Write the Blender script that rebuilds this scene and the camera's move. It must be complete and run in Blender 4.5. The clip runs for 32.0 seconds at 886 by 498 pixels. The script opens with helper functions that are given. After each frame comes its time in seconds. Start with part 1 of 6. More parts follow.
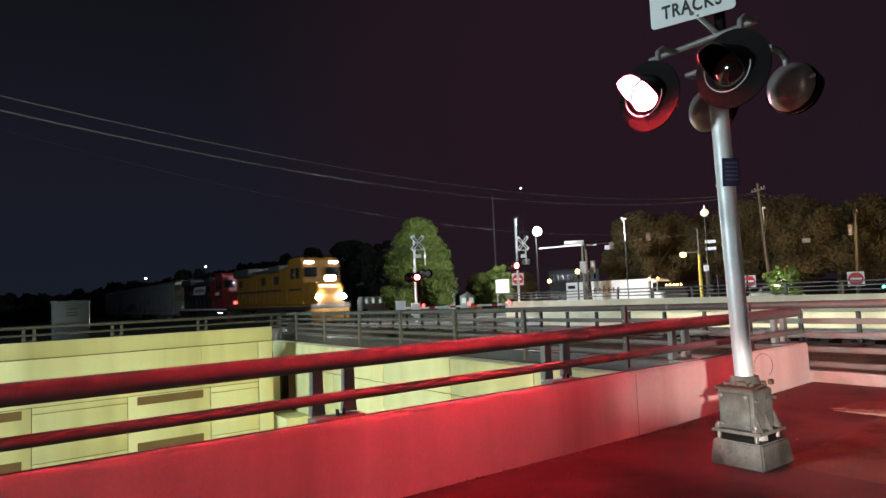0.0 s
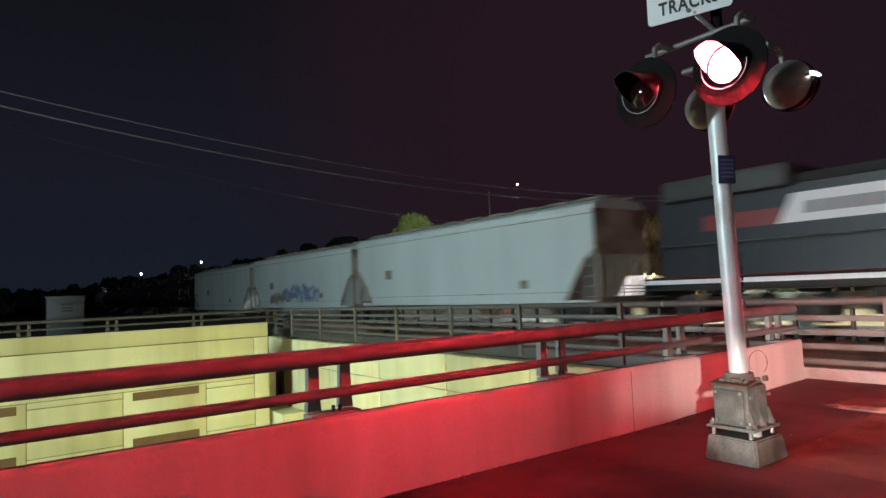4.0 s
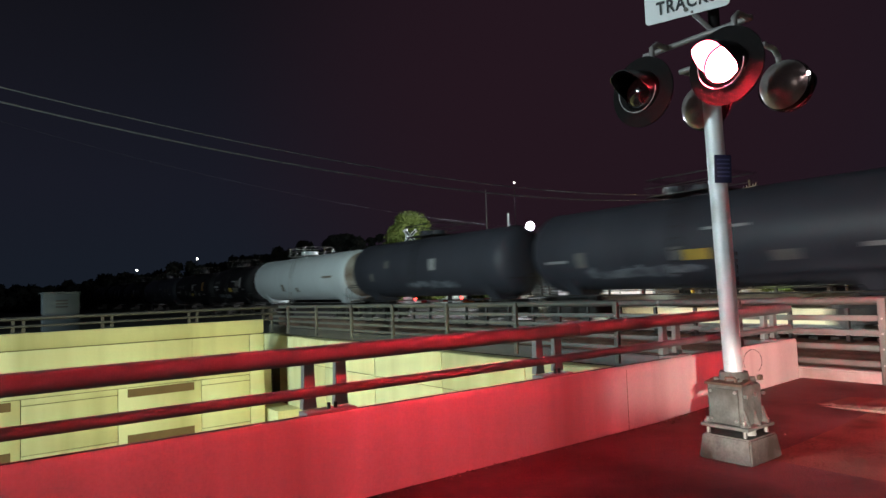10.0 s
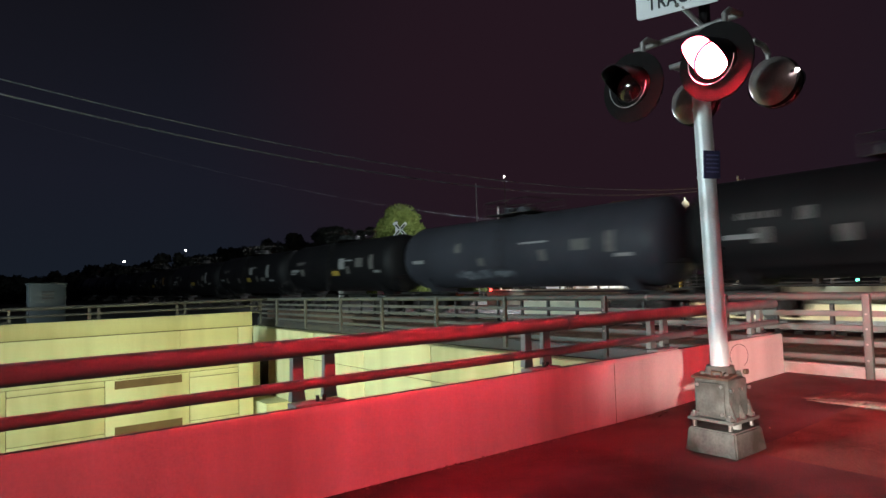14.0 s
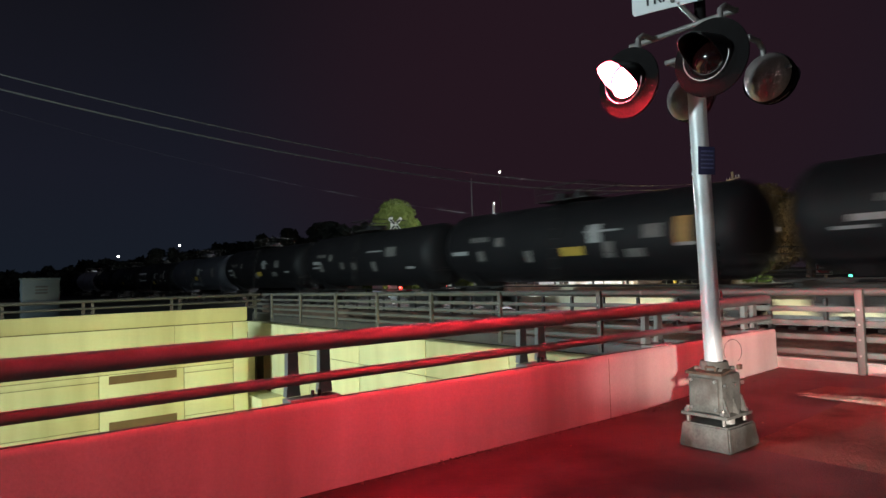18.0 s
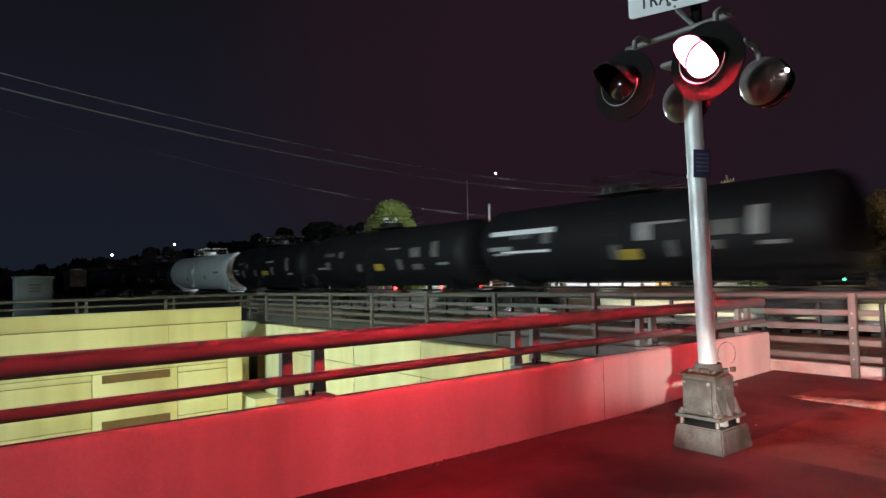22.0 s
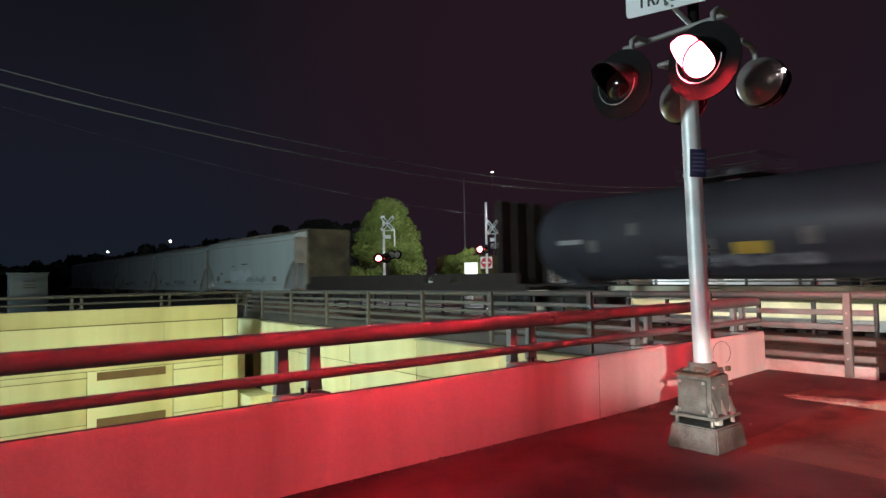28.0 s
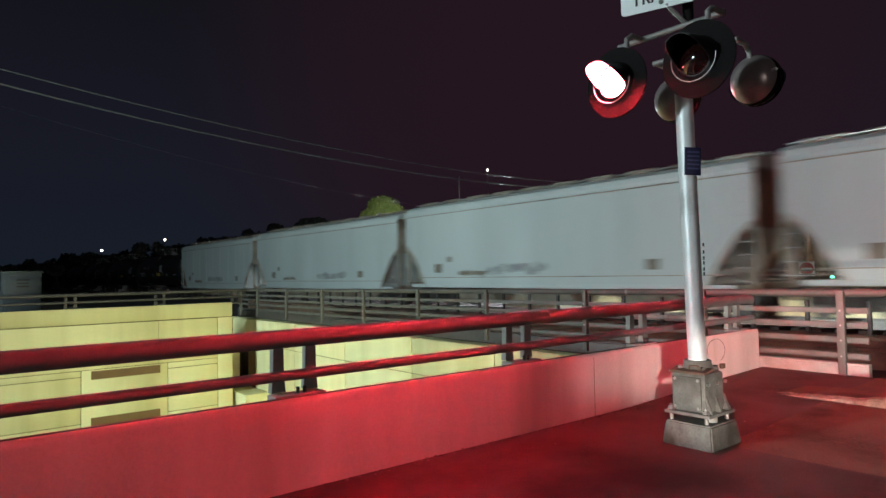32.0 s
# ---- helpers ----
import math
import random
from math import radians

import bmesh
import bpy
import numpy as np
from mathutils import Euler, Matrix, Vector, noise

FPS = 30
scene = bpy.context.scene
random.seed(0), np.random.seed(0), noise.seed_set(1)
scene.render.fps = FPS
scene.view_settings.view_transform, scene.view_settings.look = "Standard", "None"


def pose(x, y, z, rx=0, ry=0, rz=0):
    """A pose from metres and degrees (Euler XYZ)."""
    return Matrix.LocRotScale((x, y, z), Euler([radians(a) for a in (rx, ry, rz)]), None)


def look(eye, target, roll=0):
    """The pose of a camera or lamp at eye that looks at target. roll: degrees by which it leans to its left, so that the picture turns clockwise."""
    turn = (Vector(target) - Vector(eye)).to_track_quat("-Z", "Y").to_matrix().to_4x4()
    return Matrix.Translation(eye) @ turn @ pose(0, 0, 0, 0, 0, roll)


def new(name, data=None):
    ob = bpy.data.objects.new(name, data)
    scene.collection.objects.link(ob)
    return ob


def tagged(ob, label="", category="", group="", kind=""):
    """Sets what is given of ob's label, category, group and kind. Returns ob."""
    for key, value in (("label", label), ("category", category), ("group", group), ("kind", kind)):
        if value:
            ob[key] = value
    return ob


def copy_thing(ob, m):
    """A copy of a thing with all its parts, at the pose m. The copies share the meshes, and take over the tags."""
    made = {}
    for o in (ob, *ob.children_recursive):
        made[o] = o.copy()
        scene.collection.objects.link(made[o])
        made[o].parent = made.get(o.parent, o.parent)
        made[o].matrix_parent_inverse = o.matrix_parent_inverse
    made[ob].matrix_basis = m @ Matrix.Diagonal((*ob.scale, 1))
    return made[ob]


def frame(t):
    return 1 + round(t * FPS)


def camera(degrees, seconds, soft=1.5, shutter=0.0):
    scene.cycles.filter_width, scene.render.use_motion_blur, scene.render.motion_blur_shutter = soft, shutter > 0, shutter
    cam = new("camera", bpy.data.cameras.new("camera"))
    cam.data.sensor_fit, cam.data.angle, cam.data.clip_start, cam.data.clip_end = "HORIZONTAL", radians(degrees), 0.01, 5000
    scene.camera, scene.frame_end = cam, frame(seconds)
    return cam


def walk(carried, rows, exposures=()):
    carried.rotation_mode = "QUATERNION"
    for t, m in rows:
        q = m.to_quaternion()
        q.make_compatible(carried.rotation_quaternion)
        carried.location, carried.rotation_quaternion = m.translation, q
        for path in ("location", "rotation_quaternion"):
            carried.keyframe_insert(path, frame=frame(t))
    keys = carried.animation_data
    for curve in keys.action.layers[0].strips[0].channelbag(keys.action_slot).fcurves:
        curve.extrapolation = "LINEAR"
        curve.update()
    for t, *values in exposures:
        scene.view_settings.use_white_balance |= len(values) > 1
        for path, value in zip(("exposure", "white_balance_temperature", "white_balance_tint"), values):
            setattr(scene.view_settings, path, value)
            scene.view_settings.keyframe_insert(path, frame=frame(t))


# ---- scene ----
# Plan: x runs along the parapet towards the tracks, y along the tracks towards the coming train, z up, 0 is the pavement.
EYE = Vector((0, 0, 1.42))
TURNS = [  # seconds, heading, pitch, lean
    (0, 54.01, 4.05, -2.41), (0.5, 53.98, 4.01, -2.38), (1, 53.93, 3.97, -2.37), (1.5, 53.89, 3.91, -2.37),
    (2, 53.83, 3.86, -2.36), (2.5, 53.77, 3.82, -2.35), (3, 53.74, 3.78, -2.32), (3.5, 53.71, 3.74, -2.28),
    (5.5, 53.60, 3.58, -2.29), (6, 53.60, 3.57, -2.26), (6.5, 53.60, 3.57, -2.24), (7, 53.59, 3.57, -2.22),
    (7.5, 53.57, 3.54, -2.19), (8, 53.54, 3.51, -2.14), (8.5, 53.50, 3.50, -2.08), (9, 53.46, 3.49, -2.05),
    (9.5, 53.41, 3.49, -2.03), (10, 53.36, 3.49, -1.99), (10.5, 53.30, 3.45, -1.94), (11, 53.22, 3.39, -1.90),
    (11.5, 53.12, 3.32, -1.85), (12, 53.03, 3.24, -1.77), (12.5, 52.91, 3.16, -1.73), (13, 52.76, 3.07, -1.70),
    (13.5, 52.61, 2.96, -1.67), (14, 52.46, 2.86, -1.65), (14.5, 52.32, 2.76, -1.64), (16.5, 52.10, 2.50, -1.65),
    (17, 52.08, 2.48, -1.62), (17.5, 52.05, 2.45, -1.60), (18, 52.04, 2.43, -1.58), (18.5, 52.02, 2.42, -1.55),
    (19, 52.01, 2.41, -1.50), (19.5, 51.97, 2.39, -1.45), (20, 51.92, 2.38, -1.41), (20.5, 51.85, 2.40, -1.36),
    (21, 51.78, 2.43, -1.29), (21.5, 51.70, 2.47, -1.24), (22, 51.62, 2.50, -1.21), (22.5, 51.55, 2.51, -1.19),
    (23, 51.49, 2.49, -1.16), (23.5, 51.44, 2.47, -1.11), (24, 51.39, 2.46, -1.08), (24.5, 51.36, 2.46, -1.05),
    (25, 51.33, 2.45, -1.02), (25.5, 51.32, 2.45, -0.98), (27.5, 51.32, 2.35, -0.94), (28, 51.30, 2.33, -0.95),
    (28.5, 51.26, 2.33, -0.97), (29, 51.23, 2.33, -0.98), (29.5, 51.18, 2.30, -0.98), (30, 51.12, 2.27, -1.00),
    (30.5, 51.06, 2.25, -1.01), (31, 51.01, 2.22, -1.02), (31.5, 50.95, 2.19, -1.04), (32, 50.88, 2.16, -1.02),
]


def aim(heading, pitch, lean):
    h, p = radians(heading), radians(pitch)
    return look(EYE, EYE + Vector((math.cos(h) * math.cos(p), math.sin(h) * math.cos(p), math.sin(p))), lean)


cam = camera(70.0, 32.0, soft=1.5, shutter=0.8)
walk(cam, [(t, aim(h, p, r)) for t, h, p, r in TURNS])

# ---- night sky and lamps ----
world = bpy.data.worlds.new("night")
scene.world = world
world.use_nodes = True
wn, wl = world.node_tree.nodes, world.node_tree.links
coord = wn.new("ShaderNodeTexCoord")
split = wn.new("ShaderNodeSeparateXYZ")
ramp = wn.new("ShaderNodeValToRGB")
ramp.color_ramp.elements[0].position, ramp.color_ramp.elements[0].color = 0.48, (0.0080, 0.0125, 0.0200, 1)
ramp.color_ramp.elements[1].position, ramp.color_ramp.elements[1].color = 0.75, (0.0056, 0.0050, 0.0070, 1)
mid = ramp.color_ramp.elements.new(0.58)
mid.color = (0.0092, 0.0102, 0.0178, 1)
half = wn.new("ShaderNodeMath")
half.operation = "MULTIPLY_ADD"
half.inputs[1].default_value, half.inputs[2].default_value = 0.5, 0.5
wl.new(coord.outputs["Generated"], split.inputs[0])
wl.new(split.outputs["Z"], half.inputs[0])
wl.new(half.outputs[0], ramp.inputs[0])
# purple-red glow painted into the sky towards the flashing signal
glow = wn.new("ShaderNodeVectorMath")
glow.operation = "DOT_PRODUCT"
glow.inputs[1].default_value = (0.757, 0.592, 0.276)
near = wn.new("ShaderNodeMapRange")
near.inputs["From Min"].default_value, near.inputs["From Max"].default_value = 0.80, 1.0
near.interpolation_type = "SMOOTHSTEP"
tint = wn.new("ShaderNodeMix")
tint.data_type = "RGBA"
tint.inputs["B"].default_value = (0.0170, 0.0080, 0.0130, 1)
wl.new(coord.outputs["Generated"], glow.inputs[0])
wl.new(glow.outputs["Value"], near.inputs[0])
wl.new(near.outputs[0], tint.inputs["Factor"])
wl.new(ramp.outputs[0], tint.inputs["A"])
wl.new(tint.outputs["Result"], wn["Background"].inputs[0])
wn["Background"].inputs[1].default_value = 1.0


def lamp(name, kind, where, target, power, colour, size=1.0, size_y=None, spot=None, flat=1.0, spread=None):
    data = bpy.data.lights.new(name, kind)
    data.energy, data.color = power, colour
    if kind == "AREA":
        data.size = size
        if size_y:
            data.shape, data.size_y = "RECTANGLE", size_y
        if spread:
            data.spread = radians(spread)
    else:
        data.shadow_soft_size = size
    if spot:
        data.spot_size, data.spot_blend = radians(spot), 0.45
    ob = new(name, data)
    ob.matrix_world = look(where, target) @ Matrix.Diagonal((1, flat, 1, 1))
    return ob


# street lamp over the road to the left, behind the camera: it lights the train's near side
lamp("unseen_light", "AREA", (-28, 12, 7.5), (20, 23, 2), 4400, (0.76, 0.98, 1.0), 2.0, spread=106)
# unseen low fill lamp on this side, added to whiten the parapet
lamp("unseen_light", "AREA", (-8, -26, 4.2), (4, 4, 0.6), 520, (1.0, 0.90, 0.82), 1.0)
# headlights of the traffic that waits at the gate
lamp("waiting_traffic_light", "SPOT", (-7.5, -5.6, 0.46), (8.6, 0.05, 0.40), 15500, (1.0, 0.90, 0.80), 0.12, spot=39, flat=0.17)
# flood lights of the underpass
lamp("underpass_light", "AREA", (-1.0, 6.0, -1.2), (3.5, 20.5, -1.2), 205, (0.98, 1.0, 0.58), 1.0, 0.4, spread=95)
lamp("underpass_light", "AREA", (6.0, 6.0, -2.0), (7.5, 20.5, -1.0), 158, (0.98, 1.0, 0.58), 1.0, 0.4, spread=95)
lamp("underpass_light", "AREA", (6.2, 14.6, -3.5), (8.65, 21.6, -0.9), 45, (0.98, 1.0, 0.60), 1.0, 0.4)
# unseen strip lamps, added to brighten the pale walls beyond the near deck
lamp("bridge_gap_fill", "AREA", (22.6, 3.0, -0.30), (24.0, 3.0, -0.25), 260, (1.0, 0.95, 0.66), 30, 0.12)
lamp("far_wall_fill", "AREA", (28.6, 8.0, -0.35), (31.0, 8.0, 0.1), 320, (1.0, 0.95, 0.68), 40, 0.12)
# the bright white and the orange street lamps beyond the tracks
lamp("far_white_light", "POINT", (36.38, 37.15, 7.5), (0, 0, 0), 17000, (0.86, 0.95, 1.0), 0.3)
lamp("far_orange_light", "POINT", (50.5, 33.0, 4.6), (0, 0, 0), 1800, (1.0, 0.55, 0.16), 0.3)
lamp("far_orange_light", "POINT", (57.0, 21.0, 5.0), (0, 0, 0), 1800, (1.0, 0.6, 0.22), 0.3)
# unseen greenish lamp, added to brighten the small bush
lamp("bush_fill_light", "POINT", (51.5, 25.5, 1.0), (0, 0, 0), 250, (0.75, 1.0, 0.7), 0.2)

# ---- materials ----
def mat(name, colour, rough=0.6, metal=0.0, vary=0.25, scale=3.0, fine=40.0, bump=0.15, stain=None, stain_at=0.6, glow=0.0, glow_colour=None, spread=0.0, streak=False, coat=0.0, spec=0.5, grain=0.35):
    m = bpy.data.materials.new(name)
    m.use_nodes = True
    n, l = m.node_tree.nodes, m.node_tree.links
    b = n["Principled BSDF"]
    b.inputs["Roughness"].default_value, b.inputs["Metallic"].default_value = rough, metal
    b.inputs["Coat Weight"].default_value, b.inputs["Specular IOR Level"].default_value = coat, spec
    tc = n.new("ShaderNodeTexCoord")
    mp = n.new("ShaderNodeMapping")
    l.new(tc.outputs["Object"], mp.inputs[0])
    if streak:
        mp.inputs["Scale"].default_value = (1, 1, 0.12)
    big = n.new("ShaderNodeTexNoise")
    big.inputs["Scale"].default_value, big.inputs["Detail"].default_value = scale, 6
    l.new(mp.outputs[0], big.inputs["Vector"])
    small = n.new("ShaderNodeTexNoise")
    small.inputs["Scale"].default_value, small.inputs["Detail"].default_value = fine, 3
    l.new(tc.outputs["Object"], small.inputs["Vector"])
    add = n.new("ShaderNodeMath")
    add.operation = "MULTIPLY_ADD"
    add.inputs[1].default_value = grain
    l.new(small.outputs[0], add.inputs[0])
    l.new(big.outputs[0], add.inputs[2])
    if spread:
        info = n.new("ShaderNodeObjectInfo")
        more = n.new("ShaderNodeMath")
        more.operation = "MULTIPLY_ADD"
        more.inputs[1].default_value = spread
        l.new(info.outputs["Random"], more.inputs[0])
        l.new(add.outputs[0], more.inputs[2])
        add = more
    cr = n.new("ShaderNodeValToRGB")
    e = cr.color_ramp.elements
    dark = [c * (1 - vary) for c in colour]
    lite = [min(1, c * (1 + vary * 0.6)) for c in colour]
    e[0].position, e[0].color = 0.38, (*dark, 1)
    e[1].position, e[1].color = 0.95 + spread * 0.5, (*lite, 1)
    l.new(add.outputs[0], cr.inputs[0])
    out = cr.outputs[0]
    if stain:
        sn = n.new("ShaderNodeTexNoise")
        sn.inputs["Scale"].default_value, sn.inputs["Detail"].default_value = scale * 0.45, 8
        l.new(mp.outputs[0], sn.inputs["Vector"])
        sr = n.new("ShaderNodeValToRGB")
        sr.color_ramp.elements[0].position, sr.color_ramp.elements[1].position = stain_at - 0.08, stain_at + 0.1
        l.new(sn.outputs[0], sr.inputs[0])
        mx = n.new("ShaderNodeMix")
        mx.data_type = "RGBA"
        l.new(sr.outputs[0], mx.inputs["Factor"])
        l.new(out, mx.inputs["A"])
        mx.inputs["B"].default_value = (*stain, 1)
        out = mx.outputs["Result"]
    l.new(out, b.inputs["Base Color"])
    if bump:
        bp = n.new("ShaderNodeBump")
        bp.inputs["Strength"].default_value, bp.inputs["Distance"].default_value = bump, 0.01
        l.new(add.outputs[0], bp.inputs["Height"])
        l.new(bp.outputs[0], b.inputs["Normal"])
    if glow:
        b.inputs["Emission Color"].default_value = (*(glow_colour or colour), 1)
        b.inputs["Emission Strength"].default_value = glow
    return m


M_CONC = mat("painted_concrete", (0.55, 0.50, 0.47), 0.85, scale=1.9, fine=60, vary=0.26, stain=(0.33, 0.29, 0.26), stain_at=0.57, bump=0.3, grain=0.4, streak=True)
M_YELLOW = mat("cream_yellow_concrete", (0.62, 0.60, 0.33), 0.85, scale=0.9, fine=45, vary=0.2, stain=(0.40, 0.37, 0.18), stain_at=0.56, bump=0.2, streak=True)
M_TOP = mat("dark_wall_top", (0.07, 0.06, 0.055), 0.9, scale=4, fine=60, vary=0.5, stain=(0.2, 0.18, 0.17), stain_at=0.66)
M_POST = mat("grey_cast_post", (0.21, 0.20, 0.19), 0.75, 0.0, scale=6, fine=60, vary=0.3, bump=0.1)
M_SLOT = mat("brown_recess", (0.15, 0.088, 0.034), 0.85, scale=2, vary=0.25)
M_DOORDARK = mat("dark_doorway", (0.05, 0.036, 0.022), 0.9, scale=2, vary=0.3)
M_SEAM = mat("dark_joint", (0.13, 0.11, 0.05), 0.9)
M_PAVE = mat("asphalt_pavement", (0.064, 0.052, 0.049), 0.75, scale=1.3, fine=55, vary=0.7, stain=(0.018, 0.017, 0.017), stain_at=0.55, bump=0.9, grain=0.9, spec=0.2)
M_BROWNGRIT = mat("gritty_brown_ground", (0.105, 0.078, 0.060), 0.9, scale=2.2, fine=48, vary=0.7, stain=(0.035, 0.028, 0.024), stain_at=0.62, bump=1.0, grain=0.9, spec=0.15)
M_KERB = mat("worn_concrete_kerb", (0.17, 0.145, 0.11), 0.85, scale=7, fine=50, vary=0.6, stain=(0.05, 0.042, 0.036), stain_at=0.54, bump=0.7, grain=0.7)
M_RAIL = mat("galvanised_rail", (0.155, 0.148, 0.148), 0.8, 0.0, scale=5, fine=70, vary=0.25, stain=(0.16, 0.12, 0.10), stain_at=0.68, bump=0.1)
M_FENCE = mat("dull_galvanised_fence", (0.055, 0.052, 0.05), 0.55, 0.3, scale=4, fine=60, vary=0.3, stain=(0.08, 0.06, 0.05), stain_at=0.66, bump=0.1)
M_NEARFENCE = mat("pale_galvanised_fence", (0.098, 0.097, 0.086), 0.55, 0.2, scale=4, fine=60, vary=0.3, stain=(0.13, 0.10, 0.08), stain_at=0.66, bump=0.1)
M_GIRDER = mat("rough_brown_girder", (0.10, 0.062, 0.042), 0.9, scale=2.2, fine=26, vary=0.5, stain=(0.05, 0.035, 0.03), stain_at=0.56, bump=0.8, grain=0.7)
# end bay of the fence: headlight brightness put into these two paler colours
M_BAY = mat("headlit_fence_bay", (0.125, 0.125, 0.112), 0.6, 0.1, scale=4, fine=60, vary=0.3, stain=(0.15, 0.12, 0.10), stain_at=0.64, bump=0.1)
M_BEAM = mat("lit_beam_pale_conduit", (0.38, 0.355, 0.33), 0.7, scale=3, fine=60, vary=0.25, stain=(0.22, 0.18, 0.15), stain_at=0.64, bump=0.15)
M_SHELL = mat("dull_brown_lamp_back", (0.34, 0.285, 0.28), 0.30, 0.55, scale=7, fine=60, vary=0.35)
M_POLE = mat("aluminium_pole", (0.72, 0.72, 0.74), 0.45, 0.2, scale=4, fine=80, vary=0.2, stain=(0.3, 0.29, 0.28), stain_at=0.64, bump=0.06)
M_BASE = mat("cast_grey_metal", (0.15, 0.145, 0.132), 0.7, 0.15, scale=7, fine=55, vary=0.6, stain=(0.055, 0.045, 0.036), stain_at=0.52, bump=0.25)
M_BLACK = mat("black_hood", (0.010, 0.0085, 0.009), 0.85, scale=8, vary=0.3, bump=0.05, spec=0.08)
M_HOOD = mat("hood_inside", (0.006, 0.005, 0.005), 0.32, scale=8, vary=0.2, bump=0, spec=0.3)
M_GREYLAMP = mat("weathered_lamp_shell", (0.22, 0.20, 0.20), 0.45, 0.3, scale=7, fine=60, vary=0.35)
M_LENS_ON = mat("lit_red_lens", (0.5, 0.02, 0.02), 0.2, glow=3100, glow_colour=(1.0, 0.035, 0.06), bump=0)
M_LENS_BACK = mat("lit_red_lens_away", (0.5, 0.02, 0.02), 0.2, glow=1250, glow_colour=(1.0, 0.035, 0.06), bump=0)
M_PEEP = mat("side_light", (0.8, 0.75, 0.75), 0.3, glow=25, glow_colour=(1.0, 0.9, 0.92), bump=0)
M_LENS_OFF = mat("dark_red_lens", (0.012, 0.003, 0.003), 0.12, vary=0.1, bump=0, coat=1.0)
M_SIGN = mat("white_sign", (0.78, 0.78, 0.80), 0.4, scale=5, vary=0.06, bump=0)
M_INK = mat("black_letters", (0.015, 0.015, 0.018), 0.5, bump=0)
M_FAINT = mat("faint_lettering", (0.10, 0.10, 0.22), 0.5, bump=0)
M_BLUE = mat("dark_blue_plate", (0.022, 0.02, 0.07), 0.4, vary=0.2, bump=0)
M_BALLAST = mat("ballast", (0.013, 0.012, 0.011), 0.9, scale=9, fine=70, vary=0.5, bump=0.8)
M_EARTH = mat("dark_grass_ground", (0.05, 0.055, 0.04), 0.95, scale=0.4, fine=20, vary=0.5, bump=0.5)
M_ROAD = mat("road_asphalt", (0.06, 0.06, 0.06), 0.75, scale=0.8, fine=80, vary=0.3, bump=0.3)
M_STEEL = mat("worn_steel", (0.36, 0.34, 0.32), 0.35, 0.8, scale=6, vary=0.3)
M_TIE = mat("timber_tie", (0.05, 0.038, 0.03), 0.9, scale=6, vary=0.4)
M_CABINET = mat("aluminium_cabinet", (0.05, 0.06, 0.066), 0.5, 0.35, scale=3, vary=0.15)
M_DARKM = mat("black_running_gear", (0.028, 0.025, 0.023), 0.7, 0.2, scale=6, vary=0.4)
M_HOPPER = mat("grey_white_hopper", (0.46, 0.51, 0.51), 0.6, scale=0.6, fine=18, vary=0.16, stain=(0.33, 0.30, 0.26), stain_at=0.64, streak=True, bump=0.05, spread=0.2)
M_RUSTY = mat("dirty_end_steel", (0.34, 0.30, 0.24), 0.8, scale=1.6, fine=30, vary=0.4, stain=(0.11, 0.075, 0.05), stain_at=0.58)
M_TANKB = mat("black_tank", (0.010, 0.0092, 0.0105), 0.6, scale=0.8, fine=20, vary=0.4, stain=(0.020, 0.018, 0.019), stain_at=0.62, streak=True, bump=0.04, spread=0.3, spec=0.25)
M_TANKG = mat("slate_grey_tank", (0.045, 0.046, 0.058), 0.5, scale=0.8, fine=20, vary=0.3, stain=(0.04, 0.04, 0.045), stain_at=0.6, streak=True, bump=0.04, spec=0.3)
M_TANKW = mat("white_tank", (0.66, 0.70, 0.71), 0.5, scale=0.7, fine=18, vary=0.12, stain=(0.36, 0.33, 0.28), stain_at=0.68, streak=True, bump=0.04)
M_DECALW = mat("white_marking", (0.29, 0.29, 0.285), 0.6, scale=5, vary=0.25, bump=0)
M_DECALY = mat("yellow_marking", (0.42, 0.29, 0.045), 0.6, scale=5, vary=0.25, bump=0)
M_DECALO = mat("orange_placard", (0.32, 0.17, 0.045), 0.6, scale=5, vary=0.25, bump=0)
M_DIMMARK = mat("dim_grey_marking", (0.13, 0.122, 0.115), 0.7, scale=5, vary=0.35, bump=0)
M_GRAF = mat("blue_graffiti", (0.16, 0.21, 0.36), 0.6, scale=5, fine=12, vary=0.5, bump=0, stain=(0.45, 0.46, 0.48), stain_at=0.52)
M_TRUCKINK = mat("brown_red_lettering", (0.16, 0.05, 0.04), 0.5, vary=0.15, bump=0)
M_GRAFD = mat("brown_graffiti", (0.20, 0.17, 0.13), 0.6, scale=4, fine=12, vary=0.4, bump=0)
M_LOCOY = mat("armour_yellow_paint", (0.23, 0.105, 0.010), 0.5, scale=0.8, fine=16, vary=0.2, stain=(0.22, 0.11, 0.03), stain_at=0.62, streak=True, bump=0.04)
M_LOCOR = mat("red_locomotive_paint", (0.20, 0.02, 0.024), 0.45, scale=0.8, fine=16, vary=0.2, stain=(0.2, 0.03, 0.03), stain_at=0.62, bump=0.04)
M_LOCOB = mat("blue_black_locomotive_paint", (0.012, 0.013, 0.022), 0.45, vary=0.2, bump=0.04)
M_LOCOG = mat("grey_roof_paint", (0.05, 0.05, 0.05), 0.6, vary=0.25, bump=0.05)
M_GLASS = mat("dark_window_glass", (0.015, 0.017, 0.02), 0.08, vary=0.1, bump=0)
M_HEAD = mat("headlight", (0.9, 0.9, 0.9), 0.2, glow=1500, glow_colour=(1.0, 0.93, 0.86), bump=0)
M_NUMBER = mat("lit_number_board", (0.9, 0.9, 0.9), 0.4, glow=6, glow_colour=(0.95, 0.97, 1.0), bump=0)
